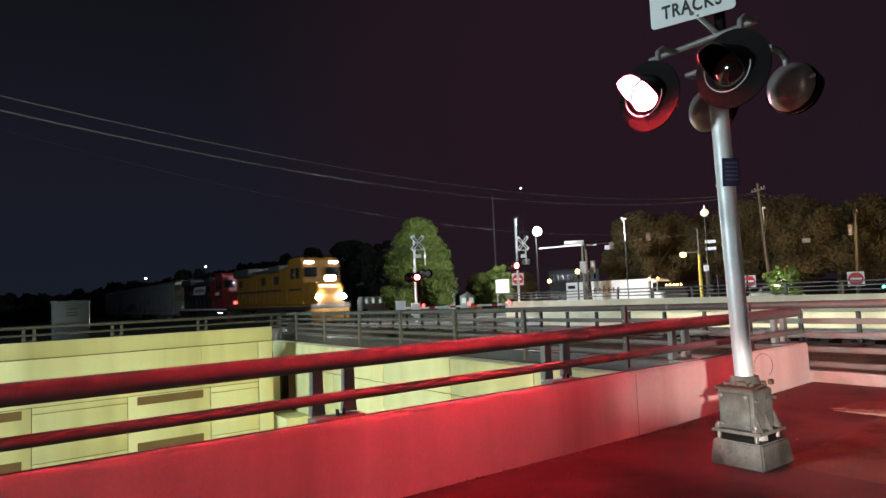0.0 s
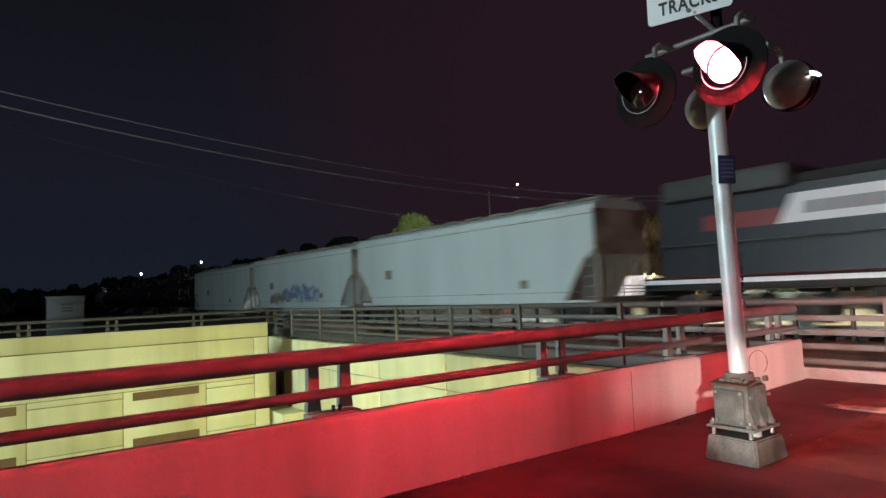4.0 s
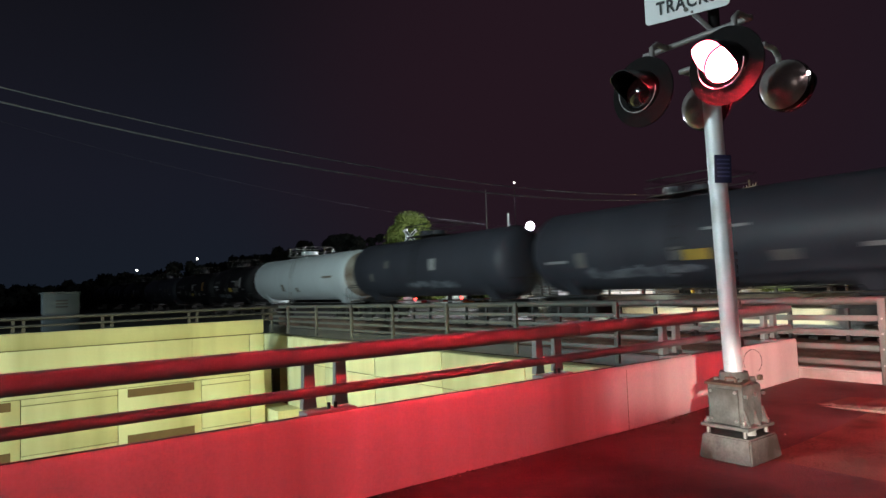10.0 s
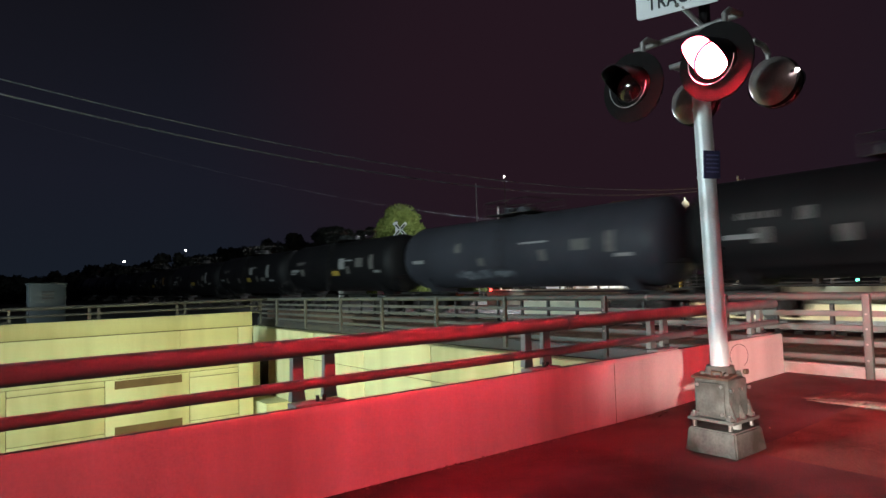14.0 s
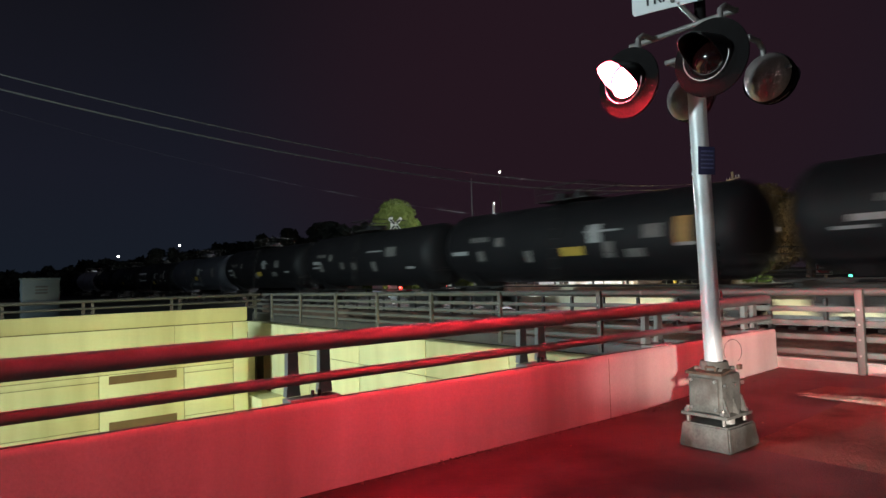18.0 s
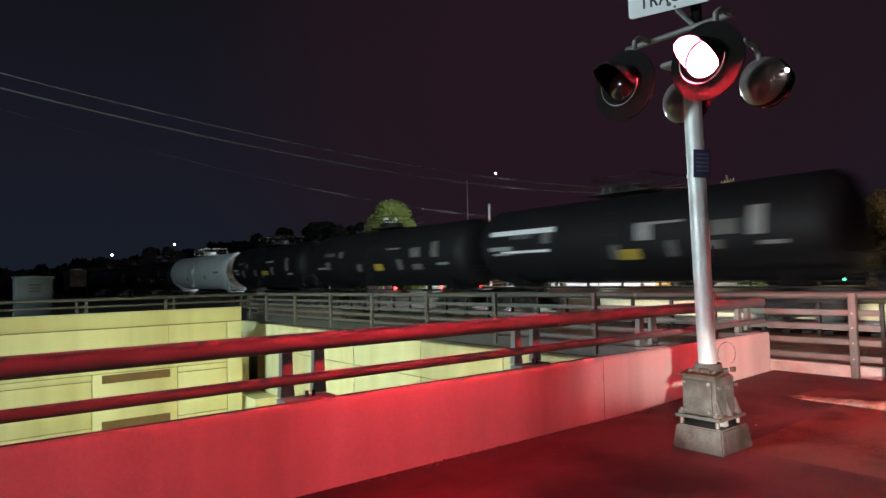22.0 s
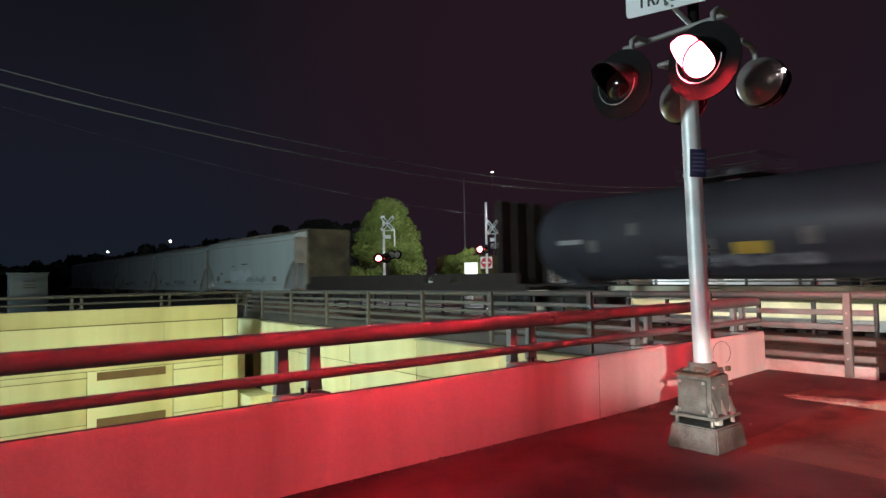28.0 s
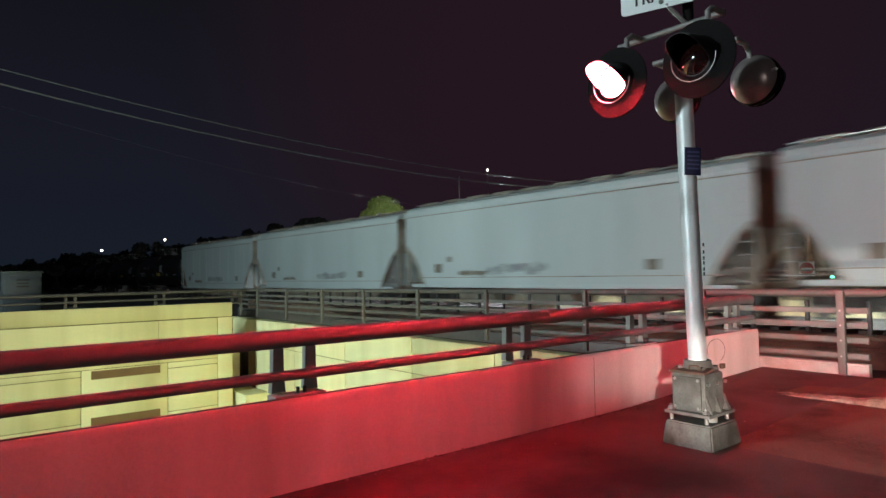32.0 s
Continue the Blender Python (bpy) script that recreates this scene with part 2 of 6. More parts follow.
M_REDGLOW = mat("red_glow", (0.6, 0.02, 0.02), 0.3, glow=8, glow_colour=(1.0, 0.05, 0.04), bump=0)
M_WHITELAMP = mat("white_street_lamp", (0.9, 0.9, 0.9), 0.3, glow=260, glow_colour=(0.86, 0.93, 1.0), bump=0)
M_ORANGELAMP = mat("sodium_lamp", (0.9, 0.6, 0.2), 0.3, glow=14, glow_colour=(1.0, 0.52, 0.12), bump=0)
M_FARLAMP = mat("far_lamp", (0.9, 0.9, 0.8), 0.3, glow=14, glow_colour=(1.0, 0.94, 0.82), bump=0)
M_GLOBE = mat("cream_globe", (0.8, 0.78, 0.65), 0.4, glow=0.9, glow_colour=(1.0, 0.9, 0.6), bump=0)
M_WOOD = mat("weathered_pole_timber", (0.075, 0.06, 0.045), 0.9, scale=3, fine=40, vary=0.35)
M_WIRE = mat("overhead_wire", (0.10, 0.10, 0.11), 0.5, 0.1, vary=0.1, bump=0)
M_BARK = mat("bark", (0.10, 0.075, 0.055), 0.95, scale=4, vary=0.4)
M_LEAF = mat("green_leaves", (0.15, 0.19, 0.05), 0.7, scale=0.7, fine=3, vary=0.3, bump=0, spec=0.1)
M_LEAFD = mat("dark_olive_leaves", (0.105, 0.077, 0.037), 0.85, scale=0.5, fine=3, vary=0.15, bump=0, spec=0.03)
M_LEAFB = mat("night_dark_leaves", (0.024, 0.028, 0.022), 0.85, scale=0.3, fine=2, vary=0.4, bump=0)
M_RED = mat("sign_red", (0.50, 0.03, 0.04), 0.45, vary=0.1, bump=0)
M_TRUCK = mat("white_trailer_panel", (0.78, 0.77, 0.76), 0.45, scale=1, vary=0.06, bump=0)
M_FARWALL = mat("pale_far_concrete", (0.72, 0.70, 0.54), 0.8, scale=0.8, vary=0.18, stain=(0.4, 0.38, 0.28), stain_at=0.66)
M_SHOP = mat("lit_shop_front", (0.6, 0.65, 0.6), 0.6, glow=0.5, glow_colour=(0.80, 1.0, 0.88), bump=0)
M_BUILD = mat("dark_building_wall", (0.14, 0.13, 0.12), 0.8, scale=0.6, vary=0.3)
M_TYRE = mat("rubber_tyre", (0.02, 0.02, 0.02), 0.85, vary=0.2)


# ---- shapes ----
def box(bm, x0, x1, y0, y1, z0, z1, bevel=0.0):
    vs = [bm.verts.new(p) for p in ((x0, y0, z0), (x1, y0, z0), (x1, y1, z0), (x0, y1, z0), (x0, y0, z1), (x1, y0, z1), (x1, y1, z1), (x0, y1, z1))]
    fs = [bm.faces.new([vs[i] for i in q]) for q in ((3, 2, 1, 0), (4, 5, 6, 7), (0, 1, 5, 4), (1, 2, 6, 5), (2, 3, 7, 6), (3, 0, 4, 7))]
    if bevel:
        bmesh.ops.bevel(bm, geom=list({e for f in fs for e in f.edges}), offset=bevel, segments=2, affect="EDGES", profile=0.5)
    return bm


def rod(bm, a, b, r, r2=None, seg=14, caps=True):
    a, b = Vector(a), Vector(b)
    d = b - a
    m = Matrix.Translation((a + b) / 2) @ d.to_track_quat("Z", "Y").to_matrix().to_4x4()
    bmesh.ops.create_cone(bm, cap_ends=caps, segments=seg, radius1=r, radius2=r if r2 is None else r2, depth=d.length, matrix=m)
    return bm


def ball(bm, c, r, seg=14, squash=1.0):
    bmesh.ops.create_uvsphere(bm, u_segments=seg, v_segments=max(6, seg // 2), radius=r, matrix=Matrix.Translation(c) @ Matrix.Diagonal((1, 1, squash, 1)))
    return bm


def prism(bm, outline, y0, y1):
    """A closed outline of (x, z) drawn out along y."""
    a = [bm.verts.new((x, y0, z)) for x, z in outline]
    b = [bm.verts.new((x, y1, z)) for x, z in outline]
    n = len(outline)
    bm.faces.new(a)
    bm.faces.new(b[::-1])
    for i in range(n):
        bm.faces.new((a[i], b[i], b[(i + 1) % n], a[(i + 1) % n]))
    bmesh.ops.recalc_face_normals(bm, faces=bm.faces)
    return bm


def B():
    return bmesh.new()


def part(name, bm, material, parent=None, label="", smooth=True, at=None):
    me = bpy.data.meshes.new(name)
    bm.to_mesh(me)
    bm.free()
    me.materials.append(material)
    if smooth and len(me.polygons) > 6:
        me.shade_smooth()
        me.set_sharp_from_angle(angle=radians(38))
    ob = new(name, me)
    if parent:
        ob.parent = parent
    if at is not None:
        ob.matrix_basis = at
    if label:
        ob["label"] = label
    return ob


def root(name, label, category, at=None, group=""):
    ob = new(name)
    ob.empty_display_size = 0.2
    if at is not None:
        ob.matrix_basis = at
    return tagged(ob, label, category, group)


def struct(name, bm, material, label, category, smooth=True):
    return tagged(part(name, bm, material, None, label, smooth), label, category, kind="structure")


# ---- ground, pavement, underpass ----
PY, PT = 3.91, 0.17          # inner face and thickness of the parapet
PX = 8.54                    # its end towards the tracks
TX0, TX1, TY0, TY1 = -45.0, 8.72, PY + PT, 20.5   # the open underpass
FLOOR = -5.2


def pave_z(x, y):
    """Height of the pavement: level, then a gentle rise to the tracks, with a low lip across it."""
    lip = 0.013 * max(0.0, min(1.0, (2.75 - y) / 0.45)) * max(0.0, min(1.0, (x - 4.98) / 0.3))
    return max(lip, float(np.interp(x, (5.6, 6.6, 7.6, 8.62), (0.0, 0.035, 0.075, 0.10))))


def ground():
    bm = B()
    far = 1500.0
    z = -0.62

    def quad(x0, x1, y0, y1):
        bm.faces.new([bm.verts.new(p) for p in ((x0, y0, z), (x1, y0, z), (x1, y1, z), (x0, y1, z))])
    quad(-far, TX0, -far, far)
    quad(TX1 + 0.3, far, -far, far)
    quad(TX0, TX1 + 0.3, -far, TY0)
    quad(TX0, TX1 + 0.3, 23.3, far)
    struct("ground", bm, M_EARTH, "dark grassy ground reaching to the horizon at night", "ground", False)
    bm = box(B(), TX0, TX1, TY0, 23.3, FLOOR - 0.2, FLOOR)
    struct("road", bm, M_ROAD, "asphalt road at the bottom of the underpass", "road", False)
    # pavement: level, then a gentle rise to the tracks
    bm = B()
    xs = [-16, -4, 0, 2, 3.5, 4.4, 4.7, 4.98, 5.12, 5.28, 5.6, 6.2, 6.6, 7.1, 7.6, 8.1, 8.62]
    ys = [-14, -8, -4, -2, -1, 0, 0.6, 1.2, 1.8, 2.3, 2.6, 2.9, 3.3, PY]
    top = [[bm.verts.new((x, y, pave_z(x, y))) for x in xs] for y in ys]
    low = [[bm.verts.new((x, y, -0.6)) for x in xs] for y in (ys[0], ys[-1])]
    for a, c in zip(top, top[1:]):
        for i in range(len(xs) - 1):
            bm.faces.new((a[i], a[i + 1], c[i + 1], c[i]))
    for i in range(len(xs) - 1):
        bm.faces.new((low[0][i], low[0][i + 1], top[0][i + 1], top[0][i]))
    bm.faces.new([low[0][-1], low[1][-1]] + [r[-1] for r in top[::-1]])
    bm.faces.new([low[1][0], low[0][0]] + [r[0] for r in top])
    bm.normal_update()
    for f in bm.faces:
        c = f.calc_center_median()
        f.material_index = 1 if c.x > 4.98 and c.y < 2.6 and abs(f.normal.z) > 0.5 else 0
    pave = struct("pavement", bm, M_PAVE, "dark worn asphalt pavement, gritty brown towards the tracks", "pavement", False)
    pave.data.materials.append(M_BROWNGRIT)
    # low broken concrete kerb across the end of the pavement
    rng = random.Random(5)
    bm = B()
    n = 300
    lump = 0.0
    rows = []
    for i in range(n + 1):
        yy = 3.62 - 0.058 * i
        w = min(1.0, max(0.0, i - 5) / 24) ** 1.2
        x0 = 7.07 + rng.uniform(-0.009, 0.009)
        lump = 0.7 * lump + rng.gauss(0, 0.006)
        top = 0.05 + 0.118 * w + lump * w + rng.uniform(-0.005, 0.004)
        chip = max(0.0, rng.gauss(0, 0.014)) + (0.05 if rng.random() < 0.06 else 0.0)
        rows.append([bm.verts.new(p) for p in ((x0, yy, 0.02), (x0 + 0.012 + chip * 0.5, yy, 0.04 + (top - 0.04) * 0.6), (x0 + 0.03 + chip, yy, top - 0.014 - chip * 0.4), (x0 + 0.09 + chip, yy, top), (x0 + 0.62, yy, top + 0.004), (x0 + 0.72, yy, 0.03))])
    for a, c in zip(rows, rows[1:]):
        for k in range(5):
            bm.faces.new((a[k], c[k], c[k + 1], a[k + 1]))
    bmesh.ops.recalc_face_normals(bm, faces=bm.faces)
    for f in bm.faces:
        f.material_index = 1 if f.calc_center_median().x > 7.24 else 0
    kerb = struct("kerb", bm, M_KERB, "low worn pale concrete kerb across the pavement", "kerb", False)
    kerb.data.materials.append(M_BROWNGRIT)
    bm = B()
    for i in range(26):
        x, yy = rng.uniform(1.5, 8.3), rng.uniform(-3, 3.8)
        q = rng.uniform(0.004, 0.010)
        z = pave_z(x, min(yy, PY)) + 0.002
        ball(bm, (x, yy, z + q * 0.4), q, 6, 0.7)
    yy = PY
    for i in range(160):
        x = rng.uniform(2.2, 8.2)
        q = rng.uniform(0.004, 0.013)
        z = pave_z(x, min(yy, PY)) + 0.002
        ball(bm, (x, PY - abs(rng.gauss(0, 0.03)) - 0.01, z + q * 0.3), q, 6, 0.5)
    dirt = B()
    for i in range(150):
        x = rng.uniform(1.6, 8.3)
        q = rng.uniform(0.003, 0.009)
        z = pave_z(x, min(yy, PY)) + 0.002
        ball(dirt, (x, PY - abs(rng.gauss(0, 0.035)) - 0.004, z + q * 0.2), q, 6, 0.4)
    for k in range(6):
        x, yy = rng.uniform(5.2, 8.2), PY - rng.uniform(0.03, 0.25)
        z = pave_z(x, min(yy, PY)) + 0.002
        for q in range(3):
            ball(dirt, (x + rng.uniform(-0.05, 0.05), yy + rng.uniform(-0.02, 0.02), z + 0.01), rng.uniform(0.008, 0.018), 7, 0.35)
    tagged(part("dirt_debris", dirt, M_TIE, None), "dark soil and dead leaves gathered at the wall foot", "dirt", kind="stuff")
    tagged(part("gravel_debris", bm, M_KERB, None), "small stones and grit along the foot of the parapet", "gravel", kind="stuff")


def underpass():
    # yellow wall opposite: parapet cap, then panels on a dark backing whose joints stay open
    y = TY1
    bm = box(B(), TX0, 7.73, y, y + 0.22, 0.14, 0.58, 0.015)
    box(bm, TX0, 7.71, y + 0.045, y + 0.34, FLOOR, 0.15)
    w = struct("wall_underpass", bm, M_YELLOW, "cream-yellow concrete retaining wall of the underpass with brown slots", "wall")
    part("joint_backing", box(B(), TX0, 7.70, y + 0.032, y + 0.05, FLOOR, 0.13), M_SEAM, w, "dark open joints", smooth=False)

    def panel(x0, x1, z0, z1):
        part("panel", box(B(), x0 + 0.010, x1 - 0.010, y, y + 0.045, z0 + 0.010, z1 - 0.010, 0.004), M_YELLOW, w)

    def slot(x0, x1, z0, z1):
        part("slot", box(B(), x0, x1, y - 0.006, y + 0.02, z0, z1), M_SLOT, w, "brown recessed slot", smooth=False)
    panel(7.25, 7.74, FLOOR, 0.115)
    part("joint", box(B(), 5.447, 5.453, y - 0.0008, y + 0.02, -1.17, 0.105), M_SEAM, w, "hairline joint", smooth=False)
    for x0, x1 in ((-14, -7), (-7, -1), (-1, 7.25)):
        panel(x0, x1, -1.18, 0.115)
    right = 7.25
    for i in range(9):
        left = right - (1.53 if i == 0 else 2.34)
        if i % 2 == 1:
            panel(left, right, FLOOR, -1.18)
            for top in (-1.22, -2.54, -3.86):
                slot(left + 0.25, right - 0.22, top - 0.24, top)
        else:
            panel(left, right, -1.36, -1.18)
            for top in (-1.36, -2.68, -4.0):
                panel(left, right, max(FLOOR, top - 1.32), top)
                if i:
                    slot(left + 0.25, right - 0.22, top - 0.74, top - 0.49)
        right = left
    # end wall below the bridge, with a dark doorway beside the far corner
    x = TX1 - 0.07
    bm = B()
    box(bm, x + 0.05, TX1 + 0.3, PY + PT, 20.88, FLOOR, -0.06)
    box(bm, x + 0.046, TX1 + 0.3, 20.88, 22.9, -1.02, -0.06)
    box(bm, x, x + 0.046, 20.88, 22.9, -1.02, -0.875)
    box(bm, x, TX1 + 0.3, 20.88, 22.9, FLOOR, -2.5)
    box(bm, x, TX1 + 0.3, 23.2, 23.3, FLOOR, -0.06)
    box(bm, x, TX1 + 0.3, 22.9, 23.2, FLOOR, -2.5)
    box(bm, 7.70, x, 22.95, 23.3, FLOOR, -0.06)
    box(bm, 7.86, x, 19.7, 22.95, FLOOR, -2.36)
    e = struct("wall_abutment", bm, M_YELLOW, "cream-yellow concrete abutment wall below the bridge railing", "wall", False)
    part("joint_backing", box(B(), x + 0.03, x + 0.052, PY + PT, 20.86, FLOOR, -0.08), M_SEAM, e, "dark open joints", smooth=False)
    bm = box(B(), x + 0.9, x + 1.0, 20.7, 23.2, -2.7, -0.9)
    box(bm, TX1 + 0.3, x + 0.95, 20.7, 20.86, -2.7, -0.9)
    box(bm, TX1 + 0.3, x + 0.95, 23.05, 23.2, -2.7, -0.9)
    box(bm, TX1 + 0.3, x + 0.95, 20.7, 23.2, -1.01, -0.9)
    box(bm, TX1 + 0.3, x + 0.95, 20.7, 23.2, -2.7, -2.52)
    part("doorway", bm, M_DOORDARK, e, "dark brown doorway recess", smooth=False)
    part("door_leaf", box(B(), x + 0.16, x + 0.22, 20.9, 21.85, -2.5, -1.03, 0.006), M_SLOT, e, "brown door leaf standing open", smooth=False)
    edges = [PY + PT, 6.4, 9.1, 11.85, 14.88, 17.9, 20.86]
    for a, b in zip(edges, edges[1:]):
        for z0, z1 in ((-0.88, -0.06), (-2.45, -0.88), (-5.2, -2.45)):
            far = 22.9 if b == edges[-1] and z1 > -0.1 else b
            part("panel", box(B(), x, x + 0.045, a + 0.012, far - 0.012, z0 + 0.010, z1 - 0.010, 0.005), M_YELLOW, e)


def parapet(name, y0, x0, x1, z1, label, material):
    outline = [(y0, -0.7), (y0, z1 - 0.055), (y0 + 0.006, z1 - 0.022), (y0 + 0.02, z1 - 0.006), (y0 + 0.04, z1), (y0 + PT, z1 - 0.05), (y0 + PT, -0.7)]
    bm = B()
    n = 24
    rows = [[bm.verts.new((x0 + (x1 - x0) * i / n, y, z)) for y, z in outline] for i in range(n + 1)]
    for a, c in zip(rows, rows[1:]):
        for k in range(len(outline)):
            q = (k + 1) % len(outline)
            bm.faces.new((a[k], a[q], c[q], c[k]))
    bm.faces.new(rows[0][::-1])
    bm.faces.new(rows[-1])
    bmesh.ops.recalc_face_normals(bm, faces=bm.faces)
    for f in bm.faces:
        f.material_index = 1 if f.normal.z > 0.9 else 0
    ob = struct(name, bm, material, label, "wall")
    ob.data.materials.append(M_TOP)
    return ob


def railing(y, x0, x1, zt, zl, zb, posts, label, r=0.062, paint=None):
    cast, paint = paint or M_POST, paint or M_RAIL
    top = root("parapet_railing", label, "railing", pose(0, 0, 0))
    bm = rod(B(), (x0, y, zt - r), (x1 - r, y, zt - r), r, seg=20)
    ball(bm, (x1 - r, y, zt - r), r, 16)
    part("top_pipe", bm, paint, top)
    part("lower_pipe", rod(B(), (x0, y - 0.02, zl - 0.036), (x1 - 0.05, y - 0.02, zl - 0.036), 0.036, seg=14), paint, top)
    for x in posts:
        part("base_plate", box(B(), x - 0.185, x + 0.185, y - 0.07, y + 0.07, zb - 0.05, zb + 0.012, 0.004), cast, top)
        for s in (-0.12, 0.12):
            bm = B()
            prism(bm, [(x + s - 0.052, zb + 0.02), (x + s + 0.052, zb + 0.02), (x + s + 0.04, zb + 0.14), (x + s + 0.036, zt - r), (x + s - 0.036, zt - r), (x + s - 0.04, zb + 0.14)], y + 0.03, y + 0.085)
            part("post", bm, cast, top)
        for s in (-0.02, 0.03):
            part("bolt", rod(B(), (x + s, y - 0.05, zb + 0.02), (x + s, y - 0.05, zb + 0.06), 0.013, seg=8), M_DARKM, top)
    part("sleeve", rod(B(), (x0 + 0.8 * (x1 - x0), y, zt - r), (x0 + 0.8 * (x1 - x0) + 0.16, y, zt - r), r + 0.006, seg=20), paint, top)
    return top


def bar_fence(x, ys, z0, zt, bars, beam, label, bay, drop=0.0, y_ref=4.0, reach=0.0):
    """A fence along y: flat bars and a round top pipe behind square posts, and a base beam. It falls by `drop` a metre;
    up to y = bay a paler colour stands in for the headlights on it.
    """
    f = root("bridge_fence", label, "fence", pose(0, 0, 0))
    ya, yb = min(ys) - 0.27, max(ys) + 0.35

    def zat(z, y):
        return z - drop * (y - y_ref) * (z - z0) / (zt - z0)
    part("top_pipe", rod(B(), (x, ya - reach, zat(zt, ya - reach) - 0.05), (x, yb, zat(zt, yb) - 0.05), 0.05, seg=16), M_NEARFENCE, f)
    part("pipe_sleeve", rod(B(), (x, 5.98, zat(zt, 6) - 0.05), (x, 6.02, zat(zt, 6) - 0.05), 0.054, seg=16), M_POST, f)
    for a, c, paint, foot in ((ya, bay, M_BAY, M_BEAM), (bay, yb, M_NEARFENCE, M_FENCE)):
        for b in bars:
            bm = box(B(), x - 0.03, x + 0.02, a, c, b - 0.035, b + 0.035, 0.006)
            for v in bm.verts:
                v.co.z = zat(v.co.z, v.co.y)
            part("bar", bm, paint, f)
        part("base_beam", box(B(), x - 0.05, x + 0.06, a, c, z0, z0 + beam, 0.01), foot, f)
        part("beam_ledge", box(B(), x - 0.06, x + 0.05, a, c, z0 + beam, z0 + beam + 0.025, 0.006), foot, f)
    for y in ys:
        paint = M_BAY if y < bay else M_NEARFENCE
        part("post", box(B(), x - 0.10, x - 0.03, y - 0.042, y + 0.042, z0 + 0.05, zat(zt, y) - 0.02, 0.008), paint, f)
        for b in bars:
            if y < 15:
                part("bolt", rod(B(), (x - 0.112, y, zat(b, y)), (x - 0.098, y, zat(b, y)), 0.012, seg=6), M_STEEL, f)
    return f


def bridge_girder():
    """The low brown girder of the bridge, with its row of short dark posts."""
    rng = random.Random(12)
    g = root("bridge_girder", "low rough brown bridge girder with short dark posts", "girder", pose(0, 0, 0))
    bm = B()
    rows = []
    for i in range(161):
        y = -12 + i * 0.28
        top = 0.13 + rng.uniform(-0.025, 0.03)
        rows.append([bm.verts.new(p) for p in ((13.22 + rng.uniform(-0.015, 0.015), y, -0.46), (13.20 + rng.uniform(-0.02, 0.02), y, top - 0.05), (13.26, y, top), (13.75, y, top - 0.01), (13.8, y, -0.46))])
    for a, c in zip(rows, rows[1:]):
        for k in range(4):
            bm.faces.new((a[k], c[k], c[k + 1], a[k + 1]))
    bmesh.ops.recalc_face_normals(bm, faces=bm.faces)
    part("girder_edge", bm, M_GIRDER, g)
    part("flange", box(B(), 13.14, 13.2, -12, 32.8, -0.13, -0.07, 0.01), M_GIRDER, g)
    for i in range(24):
        y = 2.0 + i * 1.06
        part("post", box(B(), 13.38, 13.46, y - 0.035, y + 0.035, 0.1, 0.76, 0.008), M_FENCE, g)
        part("post_foot", box(B(), 13.34, 13.5, y - 0.08, y + 0.08, 0.1, 0.14, 0.006), M_FENCE, g)


ground()
underpass()
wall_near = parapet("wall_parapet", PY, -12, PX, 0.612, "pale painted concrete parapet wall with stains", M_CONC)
part("expansion_joint", box(B(), 5.052, 5.057, PY - 0.002, PY + 0.02, 0.0, 0.57), M_SEAM, wall_near, "dark expansion joint", smooth=False)
railing(PY + 0.095, -12, PX + 0.05, 1.056, 0.785, 0.612, [-4.5, -2.35, -0.2, 1.955, 4.145, 6.01, 8.15], "galvanised two-pipe railing bolted onto the concrete parapet")
railing(TY1 + 0.11, -30, 8.3, 1.02, 0.80, 0.58, [-14, -11, -8, -5, -2.4, 0.98, 3.13, 5.53, 7.9], "galvanised two-pipe railing on the far yellow parapet", 0.05, M_FENCE)
bar_fence(8.66, [21.97, 20.52, 18.30, 16.01, 13.82, 11.51, 9.24, 6.80, 4.7, 2.94], 0.02, 1.13, [0.87, 0.695, 0.515, 0.325], 0.20,
          "grey galvanised five-bar fence along the edge of the rail bridge", 5.3, 0.008, reach=2.4)
bridge_girder()


def rail_z(y):
    """The line falls gently towards the far end."""
    return -0.17 - 0.0085 * (max(-20.0, min(75.0, y)) - 17.0)


def tracks():
    bm = box(B(), 8.75, 34, -1000, 1000, -0.75, -0.46)
    struct("track_bed", bm, M_BALLAST, "dark stone ballast bed under the railway tracks", "track bed", False)
    bm = box(B(), 24.0, 24.3, -30, 24.5, -0.70, 0.22, 0.01)
    struct("wall_bridge_edge", bm, M_FARWALL, "pale concrete kerb wall beside the track, lit yellow", "wall")
    for xc in (19.9, 28.0):
        t = root("railway_track", "steel rails on dark timber ties in ballast", "railway track", pose(0, 0, 0), "tracks on the bridge")
        for s in (-0.755, 0.755):
            prof = [(-0.036, 0.0), (0.036, 0.0), (0.036, -0.04), (0.012, -0.05), (0.012, -0.15), (0.07, -0.16), (0.07, -0.18), (-0.07, -0.18), (-0.07, -0.16), (-0.012, -0.15), (-0.012, -0.05), (-0.036, -0.04)]
            bm = B()
            rows = [[bm.verts.new((xc + s + px, y, rail_z(y) + pz)) for px, pz in prof] for y in (-1000, -20, 75, 1000)]
            for a, c in zip(rows, rows[1:]):
                for k in range(len(prof)):
                    q = (k + 1) % len(prof)
                    bm.faces.new((a[k], a[q], c[q], c[k]))
            bmesh.ops.recalc_face_normals(bm, faces=bm.faces)
            part("rail", bm, M_STEEL, t, "worn steel rail", False)
        bm = B()
        for i in range(200):
            y = -30 + i * 0.55
            z = rail_z(y)
            box(bm, xc - 1.3, xc + 1.3, y, y + 0.23, z - 0.36, z - 0.185)
        part("tie_bed", bm, M_TIE, t, "timber ties", False)["kind"] = "stuff"


tracks()


